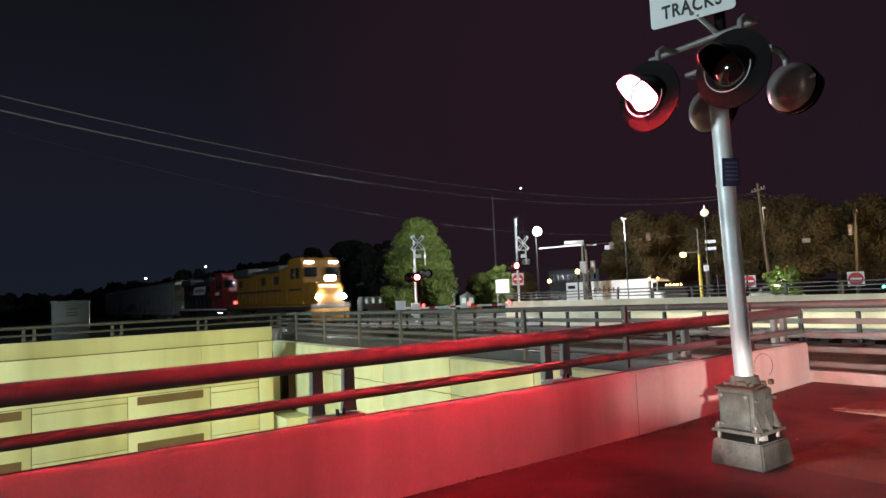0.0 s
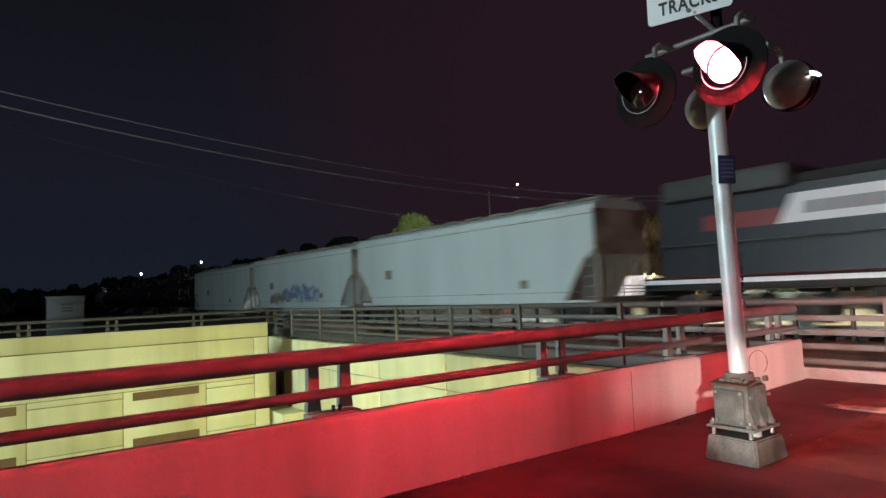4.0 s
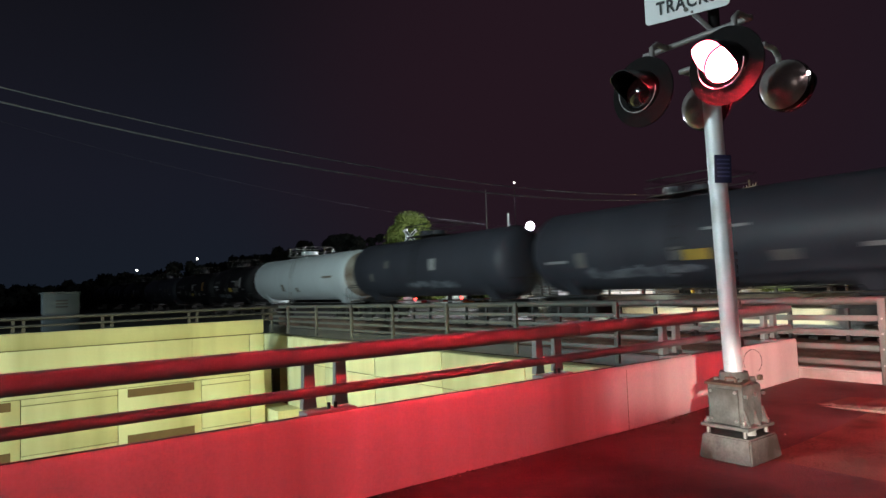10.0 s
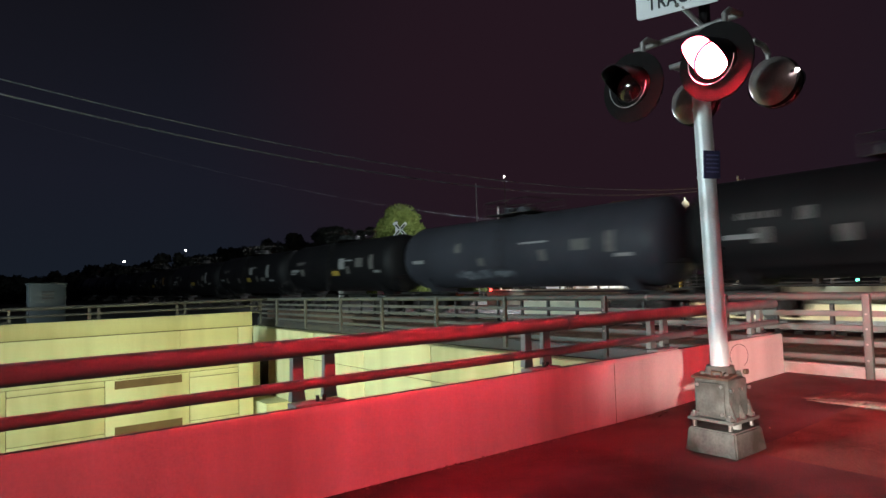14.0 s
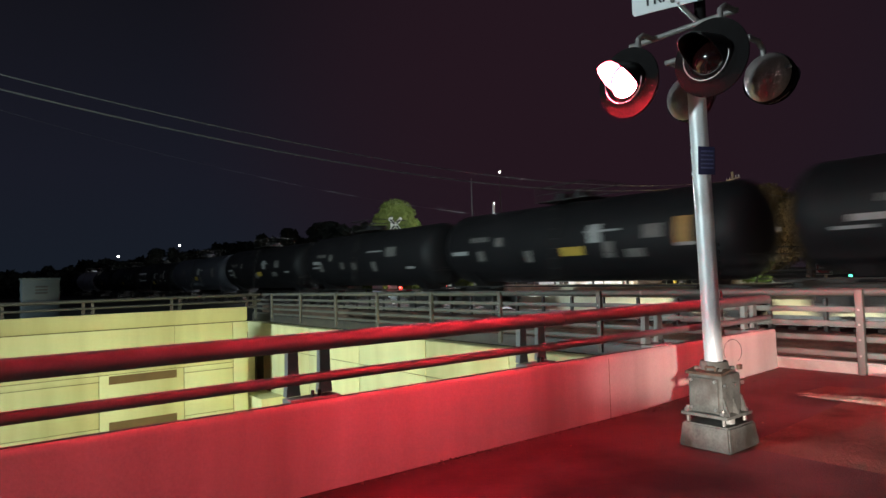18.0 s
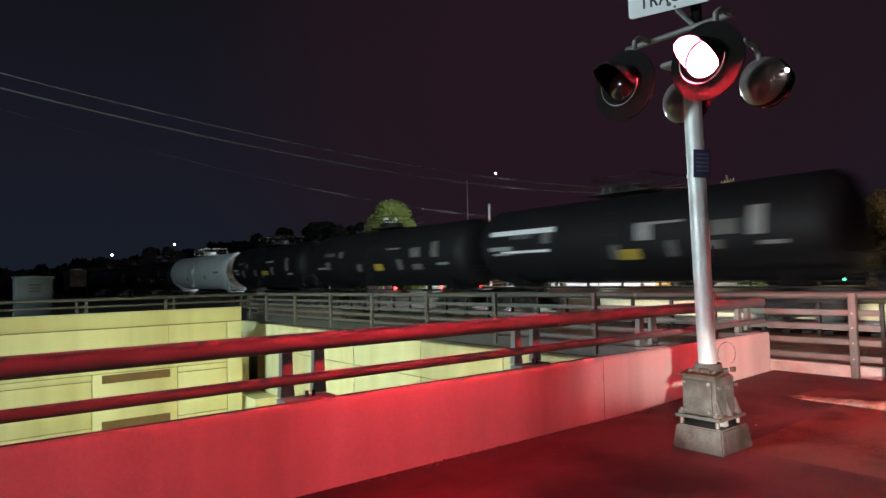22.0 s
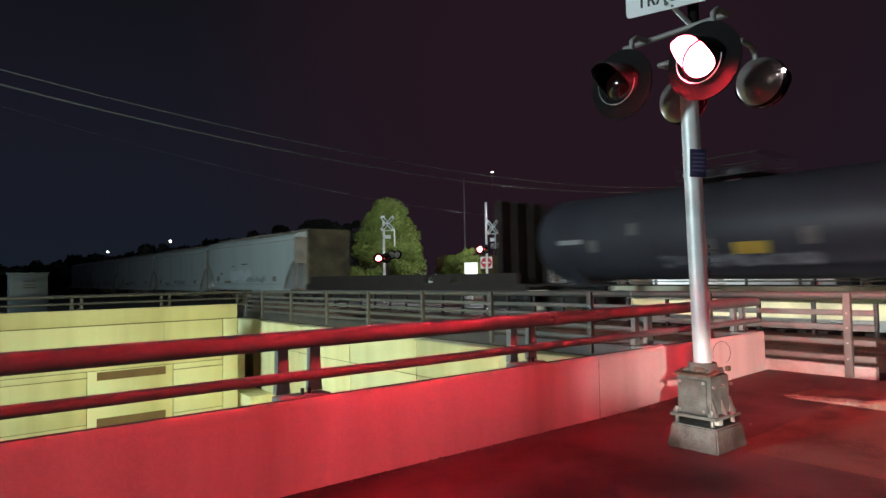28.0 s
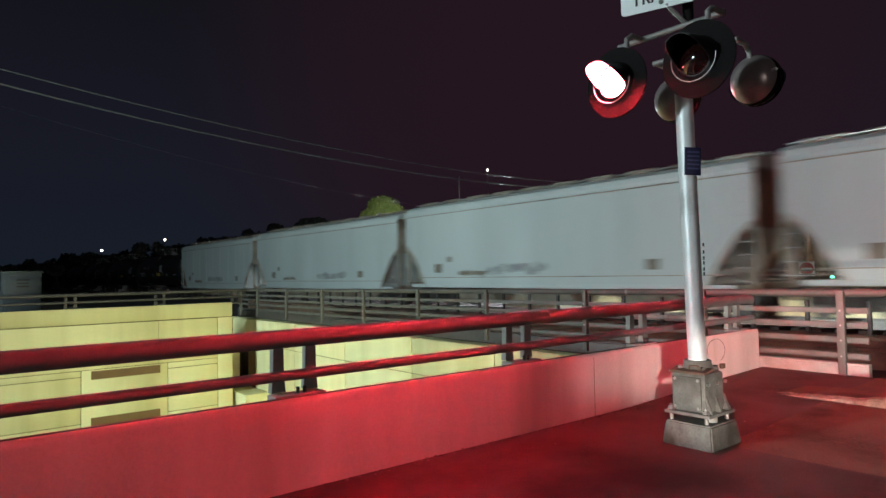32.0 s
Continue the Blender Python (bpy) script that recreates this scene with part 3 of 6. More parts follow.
# ---- the crossing signal beside the camera ----
def flasher(parent, at, shell, r=0.16, lit=M_LENS_ON, name="flashing_light", lip=0.0, disc_r=1.88):
    """A hooded lamp that looks along its own -x; its bulb has a bright half and a dark half."""
    bm = B()
    m90 = Matrix.Rotation(radians(90), 4, "Y")
    rod(bm, (-0.062, 0, 0), (-0.05, 0, 0), r * disc_r, seg=36)
    disc = part(name, bm, M_BLACK, parent, "round black target disc with a red lamp", at=at)
    # ring in front of the bulb
    bm = B()
    ring = []
    for x, rr in ((-0.045, r * 1.0), (-0.03, r * 0.985), (0.0, r * 1.3), (0.05, r * 1.3), (-0.045, r * 1.03), (0.05, r * 1.05)):
        ring.append([bm.verts.new((x, rr * math.cos(a), rr * math.sin(a))) for a in [2 * math.pi * i / 32 for i in range(32)]])
    for a, b in ((0, 1), (1, 2), (2, 3), (0, 4), (4, 2), (3, 5)):
        for i in range(32):
            bm.faces.new((ring[a][i], ring[a][(i + 1) % 32], ring[b][(i + 1) % 32], ring[b][i]))
    part("lens_ring", bm, M_BLACK, disc)
    # half-round visor over the lens; a lip closes it below, added to cut downward light
    bm = B()
    n = 24
    rows = []
    for rr in ((r * 1.04, r * 1.09) if lip else (r * 1.14, r * 1.19)):
        for k in range(2):
            row = []
            for i in range(n + 1):
                a = radians(-90 + 360 * i / n) if lip else radians(-35 + 250 * i / n)
                reach = -0.04 - max(lip + 0.012 if lip else 0.0, (0.30 if lip else 0.12) * max(0.0, min(1.0, 0.5 + 0.75 * math.sin(a)))) * k
                taper = 1.0 - 0.24 * k if lip else 1.0
                row.append(bm.verts.new((reach, rr * taper * math.cos(a), rr * taper * math.sin(a))))
            rows.append(row)
    for a, b in ((0, 1), (3, 2), (1, 3), (2, 0)):
        for i in range(n):
            bm.faces.new((rows[a][i], rows[a][i + 1], rows[b][i + 1], rows[b][i]))
    part("visor", bm, M_HOOD, disc)
    bm = B()
    for i in range(32):
        a, b = 2 * math.pi * i / 32, 2 * math.pi * (i + 1) / 32
        if math.sin(a) > 0.05:
            continue
        rod(bm, (-0.078 - lip, r * 1.1 * math.cos(a), r * 1.1 * math.sin(a)), (-0.078 - lip, r * 1.1 * math.cos(b), r * 1.1 * math.sin(b)), 0.0035, seg=6)
    part("bezel", bm, M_STEEL, disc, "thin bright metal bezel")
    # closed shell behind
    bm = B()
    bmesh.ops.create_uvsphere(bm, u_segments=28, v_segments=14, radius=r * 1.2, matrix=Matrix.Translation((0.02, 0, 0)) @ Matrix.Diagonal((1.0, 1, 1.08, 1)))
    bmesh.ops.delete(bm, geom=[v for v in bm.verts if v.co.x < -0.05], context="VERTS")
    part("shell", bm, shell, disc)
    part("peep_hole", rod(B(), (0.10, r * 1.05, 0.02), (0.11, r * 1.30, 0.02), 0.014, seg=10), M_SIGN, disc)
    # the bulb: front half glows
    bm = B()
    bmesh.ops.create_uvsphere(bm, u_segments=32, v_segments=16, radius=r, matrix=Matrix.Rotation(radians(90), 4, "Y"))
    me = bpy.data.meshes.new("bulb")
    for f in bm.faces:
        f.material_index = 0 if f.calc_center_median().x < 0 else 1
        f.smooth = True
    if lit is M_LENS_BACK:
        old = set(bm.faces)
        ball(bm, (0.10, r * 1.32, 0.02), 0.017, 10)
        for f in set(bm.faces) - old:
            f.material_index = 2
    bm.to_mesh(me)
    bm.free()
    me.materials.append(lit)
    me.materials.append(M_LENS_OFF)
    me.materials.append(M_PEEP)
    bulb = new("bulb", me)
    bulb.parent = disc
    bulb["label"] = "red signal bulb that flashes"
    return bulb


def arc_tube(parent, name, pts, r, material):
    bm = B()
    for a, b in zip(pts, pts[1:]):
        rod(bm, a, b, r, seg=12)
        ball(bm, b, r, 10)
    return part(name, bm, material, parent)


M_LID = mat("rusty_brown_lid", (0.10, 0.055, 0.035), 0.8, scale=9, fine=70, vary=0.45)
PX0, PY0 = 4.91, 2.75        # the signal's pole
SIG_Z = 2.97


def crossing_signal():
    s = root("crossing_signal", "railroad crossing signal on an aluminium pole, red lights flashing", "crossing signal", pose(PX0, PY0, 0))
    bm = B()
    prism(bm, [(-0.24, 0), (0.235, 0), (0.205, 0.19), (-0.21, 0.19)], -0.235, 0.20)
    for v in bm.verts:
        if v.co.z > 0.1:
            v.co.y *= 0.9
    bmesh.ops.bevel(bm, geom=bm.edges[:], offset=0.012, segments=2, affect="EDGES")
    part("foundation", bm, M_BASE, s, "low grey concrete foundation block")
    for dx in (-0.16, 0.16):
        for dy in (-0.15, 0.15):
            part("anchor_bolt", rod(B(), (dx, dy, 0.18), (dx, dy, 0.315), 0.017, seg=8), M_STEEL, s)
            part("nut", rod(B(), (dx, dy, 0.27), (dx, dy, 0.295), 0.032, seg=6), M_STEEL, s)
    part("conduit", rod(B(), (-0.03, -0.12, 0.18), (-0.03, -0.12, 0.26), 0.045, seg=16), M_BEAM, s, "pale conduit stub")
    part("base_flange", box(B(), -0.205, 0.205, -0.20, 0.19, 0.245, 0.272, 0.006), M_BASE, s)
    bm = box(B(), -0.16, 0.14, -0.15, 0.15, 0.265, 0.585, 0.03)
    part("junction_box", bm, M_BASE, s, "grey cast junction box with a sloping cover")
    bm = side_prism(B(), [(-0.11, 0.255), (-0.11, 0.62), (0.15, 0.62), (0.16, 0.42), (0.185, 0.265)], 0.0, 0.148)
    bmesh.ops.bevel(bm, geom=bm.edges[:], offset=0.018, segments=2, affect="EDGES")
    part("cast_housing", bm, M_BASE, s, "taller cast housing with a flared foot")
    bm = prism(B(), [(-0.175, 0.575), (-0.03, 0.60), (-0.03, 0.618), (-0.178, 0.594)], -0.155, 0.155)
    part("box_lid", bm, M_LID, s, "brown rusty lid", smooth=False)
    part("lid_handle", arc_wire([(-0.13, -0.08, 0.60), (-0.13, -0.08, 0.635), (-0.13, 0.0, 0.635), (-0.13, 0.0, 0.605)], 0.008), M_LID, s)
    for sx in (-0.14, 0.0, 0.13):
        part("web", side_prism(B(), [(-0.20, 0.255), (-0.148, 0.255), (-0.148, 0.40)], sx - 0.012, sx + 0.012), M_BASE, s, smooth=False)
        part("hinge_bolt", rod(B(), (sx, -0.152, 0.50), (sx, -0.172, 0.50), 0.014, seg=8), M_STEEL, s)
    for z in (1.36, 1.40, 1.45, 1.49, 1.54, 1.60):
        part("stencil_mark", box(B(), 0.030, 0.046, -0.0665, -0.060, z, z + 0.028), M_INK, s, "small dark marks, not readable", smooth=False)
    bm = B()
    rod(bm, (0, 0, 0.56), (0, 0, 0.67), 0.125, 0.105, seg=20)
    for a in range(4):
        v = Vector((math.cos(a * 1.571 + 0.78), math.sin(a * 1.571 + 0.78), 0))
        rod(bm, v * 0.12 + Vector((0, 0, 0.61)), v * 0.155 + Vector((0, 0, 0.61)), 0.018, seg=8)
    part("pole_collar", bm, M_BASE, s)
    part("box_cover", box(B(), -0.18, -0.166, -0.12, 0.12, 0.29, 0.55, 0.005), M_BASE, s)
    for q in (-0.10, 0.10):
        for z in (0.31, 0.53):
            part("cover_bolt", rod(B(), (-0.19, q, z), (-0.178, q, z), 0.013, seg=8), M_STEEL, s)
    part("ground_lug", box(B(), 0.10, 0.15, -0.16, -0.13, 0.60, 0.64, 0.005), M_LID, s)
    part("ground_wire", arc_wire([(0.10 + 0.085 * math.cos(a / 3), -0.11 - 0.03 * math.cos(a / 3), 0.745 + 0.095 * math.sin(a / 3)) for a in range(-3, 12)], 0.002), M_DARKM, s, "thin loose wire loop")
    part("pole", rod(B(), (0, 0, 0.62), (-0.022, 0.042, 3.28), 0.071, seg=28), M_POLE, s, "ribless aluminium tube")
    # number plate for emergencies: unreadable lines
    plate = part("plate", box(B(), -0.006, 0.006, -0.07, 0.07, -0.115, 0.115, 0.003), M_BLUE, s, "small dark blue notice plate", at=pose(-0.045, -0.04, 2.30, 2, 0, 58))
    for i in range(5):
        part("line", box(B(), -0.009, -0.006, -0.055, 0.05, 0.07 - i * 0.034, 0.082 - i * 0.034), M_FAINT, plate)
    for z in (2.21, 2.39):
        part("band", rod(B(), (-0.014, 0.027, z - 0.012), (-0.014, 0.027, z + 0.012), 0.075, seg=28), M_POLE, s)
    # cross arms and lamps, two to each side
    bulbs = []
    for side in (-1, 1):
        bm = B()
        up = 0.45 if side < 0 else 0.28
        rod(bm, (side * 0.10, -0.38, up), (side * 0.10, 0.60 if side < 0 else 0.38, up), 0.024, seg=12)
        part("cross_arm", bm, M_GREYLAMP, s, at=pose(0, 0, SIG_Z))
        for dy in (0.36, -0.36):
            arc_tube(s, "bracket", [(side * 0.10, dy, SIG_Z + up), (side * 0.26, dy, SIG_Z + up), (side * 0.33, dy, SIG_Z + up - 0.05), (side * 0.34, dy, SIG_Z + 0.12)], 0.022, M_GREYLAMP)
            at = pose(side * 0.44, dy, SIG_Z, 0, 0 if side < 0 else -8, 0 if side < 0 else 180)
            bulbs.append((flasher(s, at, M_SHELL, lit=M_LENS_ON if side < 0 else M_LENS_BACK, lip=0.05 if side < 0 else 0.0, disc_r=1.8 if side < 0 else 1.24), dy > 0))
    part("junction_cap", rod(B(), (0, 0, SIG_Z - 0.1), (0, 0, SIG_Z + 0.32), 0.095, seg=20), M_BLACK, s)
    # sign below the crossbuck
    part("upper_mast", rod(B(), (0.03, 0, 3.28), (0.03, 0, 4.9), 0.045, seg=14), M_BLACK, s)
    sign = part("track_count_sign", rounded_board(0.337, 0.44, 0.035), M_SIGN, s, "white sign with black letters", at=pose(-0.175, 0.12, 3.60, 0, 0, 18))
    tx = bpy.data.curves.new("letters", "FONT")
    tx.body, tx.size, tx.align_x, tx.align_y, tx.extrude, tx.space_character, tx.offset = "TRACKS", 0.155, "CENTER", "CENTER", 0.002, 1.16, 0.004
    tx.materials.append(M_INK)
    t = new("letters", tx)
    t.parent = sign
    t.matrix_basis = Matrix.Translation((-0.008, 0, 0.113)) @ Matrix.Rotation(radians(-90), 4, "Z") @ Matrix.Rotation(radians(90), 4, "X") @ Matrix.Diagonal((0.75, 1.0, 1, 1))
    part("bolt", rod(B(), (-0.016, 0.0, 0.05), (-0.004, 0.0, 0.05), 0.018, seg=10), M_BASE, sign)
    arc_tube(s, "sign_bracket", [(0.0, -0.02, 3.44), (-0.15, 0.08, 3.62)], 0.02, M_GREYLAMP)
    return bulbs


def rounded_board(w, h, r):
    """A sign board in the yz plane with round corners."""
    bm = B()
    pts = []
    for cy, cz, a0 in ((w - r, r, -90), (w - r, h - r, 0), (-w + r, h - r, 90), (-w + r, r, 180)):
        pts += [(cy + r * math.cos(radians(a0 + k * 18)), cz + r * math.sin(radians(a0 + k * 18))) for k in range(6)]
    a = [bm.verts.new((-0.004, y, z)) for y, z in pts]
    c = [bm.verts.new((0.004, y, z)) for y, z in pts]
    bm.faces.new(a)
    bm.faces.new(c[::-1])
    for i in range(len(pts)):
        j = (i + 1) % len(pts)
        bm.faces.new((a[i], c[i], c[j], a[j]))
    bmesh.ops.recalc_face_normals(bm, faces=bm.faces)
    return bm


def arc_wire(pts, r):
    bm = B()
    for a, b in zip(pts, pts[1:]):
        rod(bm, a, b, r, seg=6)
    return bm


# ---- railway cars: length along y, the front towards -y, origin on the rail's top ----
def wheel_bm(r=0.42):
    bm = B()
    rod(bm, (-0.065, 0, 0), (0.065, 0, 0), r, seg=20)
    rod(bm, (-0.085, 0, 0), (-0.06, 0, 0), r * 0.42, seg=14)
    return bm


def bogie(car, y, axles=(-0.85, 0.85), r=0.42):
    g = part("bogie", box(B(), -0.9, 0.9, -0.25, 0.25, 0.35, 0.75, 0.03), M_DARKM, car, "dark cast steel bogie", at=pose(0, y, 0))
    a0, a1 = axles[0], axles[-1]
    for sx in (-1.02, 1.02):
        bm = B()
        for v in [(a0 - 0.25, 0.40, a0 + 0.25, 0.62), (a1 - 0.25, 0.40, a1 + 0.25, 0.62), (-0.35, 0.22, 0.35, 0.78)]:
            box(bm, sx - 0.07, sx + 0.07, v[0], v[2], v[1], v[3], 0.02)
        box(bm, sx - 0.06, sx + 0.06, a0, a1, 0.62, 0.76, 0.02)
        box(bm, sx - 0.06, sx + 0.06, a0 * 0.6, a1 * 0.6, 0.24, 0.34, 0.02)
        part("side_frame", bm, M_DARKM, g)
    for a in axles:
        for sx in (-0.78, 0.78):
            part("wheel", wheel_bm(r), M_DARKM if sx > 0 else M_STEEL_DARK, g, at=pose(sx, a, r))
    return g


M_STEEL_DARK = mat("worn_wheel_steel", (0.09, 0.085, 0.08), 0.5, 0.6, vary=0.3)


def side_prism(bm, outline, x0, x1):
    """A closed outline of (y, z) drawn out along x."""
    a = [bm.verts.new((x0, y, z)) for y, z in outline]
    b = [bm.verts.new((x1, y, z)) for y, z in outline]
    n = len(outline)
    bm.faces.new(a)
    bm.faces.new(b[::-1])
    for i in range(n):
        bm.faces.new((a[i], b[i], b[(i + 1) % n], a[(i + 1) % n]))
    bmesh.ops.recalc_face_normals(bm, faces=bm.faces)
    return bm


def hopper(length, label):
    h = root("hopper_car", label, "freight car", pose(0, 0, 0), "hopper cars of the train")
    e = length / 2 - 0.46
    W = 1.55
    # curved-side body, cut back over the bogies at both ends
    outline = [(-e, 4.47), (-e, 2.95), (-e + 0.45, 2.6), (-e + 1.0, 1.85), (-e + 1.5, 1.02), (e - 1.5, 1.02), (e - 1.0, 1.85), (e - 0.45, 2.6), (e, 2.95), (e, 4.47)]
    bm = side_prism(B(), outline, -W, W)
    part("body", bm, M_HOPPER, h, smooth=False)
    bm = prism(B(), [(-W, 4.47), (-W * 0.96, 4.66), (-W * 0.75, 4.82), (-0.5, 4.90), (0.5, 4.90), (W * 0.75, 4.82), (W * 0.96, 4.66), (W, 4.47)], -e, e)
    part("roof", bm, M_HOPPER, h)
    part("top_chord", box(B(), -W - 0.035, -W + 0.02, -e, e, 4.34, 4.49, 0.01), M_HOPPER, h)
    part("side_sill", box(B(), -W - 0.03, -W + 0.04, -e + 0.5, e - 0.5, 0.92, 1.08, 0.01), M_HOPPER, h)
    for s in (-1, 1):
        # slope sheet and end frame
        bm = side_prism(B(), [(s * (e - 0.55), 2.6), (s * (e - 0.50), 2.6), (s * (e - 1.9), 1.0), (s * (e - 2.05), 1.0)], -1.3, 1.3)
        part("slope_sheet", bm, M_RUSTY, h, "dirty brown slope sheet", smooth=False)
        bm = box(B(), -1.45, 1.45, s * e - 0.04, s * e + 0.04, 0.85, 1.15, 0.01)
        for x in (-1.42, -0.75, 0.75, 1.42):
            box(bm, x - 0.05, x + 0.05, s * e - 0.05, s * e + 0.05, 1.1, 2.8)
        part("end_frame", bm, M_RUSTY, h, smooth=False)
        part("end_sheet", box(B(), -W + 0.02, W - 0.02, s * e - 0.02, s * e + 0.025, 2.76, 4.5), M_RUSTY, h, "brown dirty end sheet", smooth=False)
        bm = B()
        for k in range(8):
            rod(bm, (-W - 0.05, s * (e - 0.08), 1.2 + k * 0.38), (-W - 0.05, s * (e - 0.46), 1.2 + k * 0.38), 0.012, seg=6)
        for yy in (0.08, 0.46):
            rod(bm, (-W - 0.05, s * (e - yy), 1.0), (-W - 0.05, s * (e - yy), 4.4), 0.015, seg=6)
        part("ladder", bm, M_HOPPER, h)
        part("coupler", box(B(), -0.16, 0.16, min(s * e, s * (e + 0.45)), max(s * e, s * (e + 0.45)), 0.72, 0.98, 0.03), M_DARKM, h)
        bogie(h, s * (e - 1.55))
    part("sill_seam", box(B(), -W - 0.008, -W + 0.01, -e + 0.9, e - 0.9, 1.36, 1.39), M_RUSTY, h, "dark seam above the sill", smooth=False)
    part("roof_seam", box(B(), -W - 0.04, -W + 0.01, -e, e, 4.30, 4.33), M_RUSTY, h, smooth=False)
    for k in range(9):
        yy = -e + 1.6 + k * (2 * e - 3.2) / 8
        part("side_post", box(B(), -W - 0.012, -W + 0.01, yy - 0.03, yy + 0.03, 1.4, 4.3), M_HOPPER, h, smooth=False)
    for s in (-1, 1):
        bm = B()
        pts = [(e - 0.02, 2.92), (e - 0.47, 2.58), (e - 1.02, 1.83), (e - 1.52, 1.02)]
        for (ya, za), (yb, zb) in zip(pts, pts[1:]):
            rod(bm, (-W - 0.02, s * ya, za), (-W - 0.02, s * yb, zb), 0.06, seg=8)
        part("end_cut_rim", bm, M_RUSTY, h, "rusty rim over the bogie")
    for k in range(3):
        yc = (k - 1) * (e - 1.3) * 0.62
        part("discharge_hopper", prism(B(), [(-1.25, 1.05), (1.25, 1.05), (0.45, 0.32), (-0.45, 0.32)], yc - 1.2, yc + 1.2), M_RUSTY, h, smooth=False)
    for k in range(10):
        yc = -e + (k + 0.5) * 2 * e / 10
        part("roof_hatch", box(B(), -0.72, 0.72, yc - 0.55, yc + 0.55, 4.86, 5.05, 0.02), M_RUSTY, h)
    bm = B()
    for x in (-0.62, 0.62):
        box(bm, x - 0.2, x + 0.2, -e, e, 4.95, 4.98)
    part("running_board", bm, M_STEEL, h, smooth=False)
    return h


def lathe_y(bm, profile, seg=32, z=0.0):
    """Turn a profile of (y, radius) about the y axis at height z."""
    rows = []
    for y, r in profile:
        if r < 1e-4:
            rows.append([bm.verts.new((0, y, z))])
        else:
            rows.append([bm.verts.new((r * math.cos(2 * math.pi * i / seg), y, z + r * math.sin(2 * math.pi * i / seg))) for i in range(seg)])
    for a, b in zip(rows, rows[1:]):
        for i in range(seg):
            j = (i + 1) % seg
            if len(a) == 1:
                bm.faces.new((a[0], b[i], b[j]))
            elif len(b) == 1:
                bm.faces.new((a[i], a[j], b[0]))
            else:
                bm.faces.new((a[i], a[j], b[j], b[i]))
    bmesh.ops.recalc_face_normals(bm, faces=bm.faces)
    return bm


TANK_R, TANK_Z = 1.58, 2.82
# rust on the front head, with its shade put into the colour too
M_RUSTHEAD = mat("rusty_shaded_head", (0.42, 0.37, 0.31), 0.7, scale=1.1, fine=20, vary=0.35, stain=(0.13, 0.07, 0.04), stain_at=0.5)


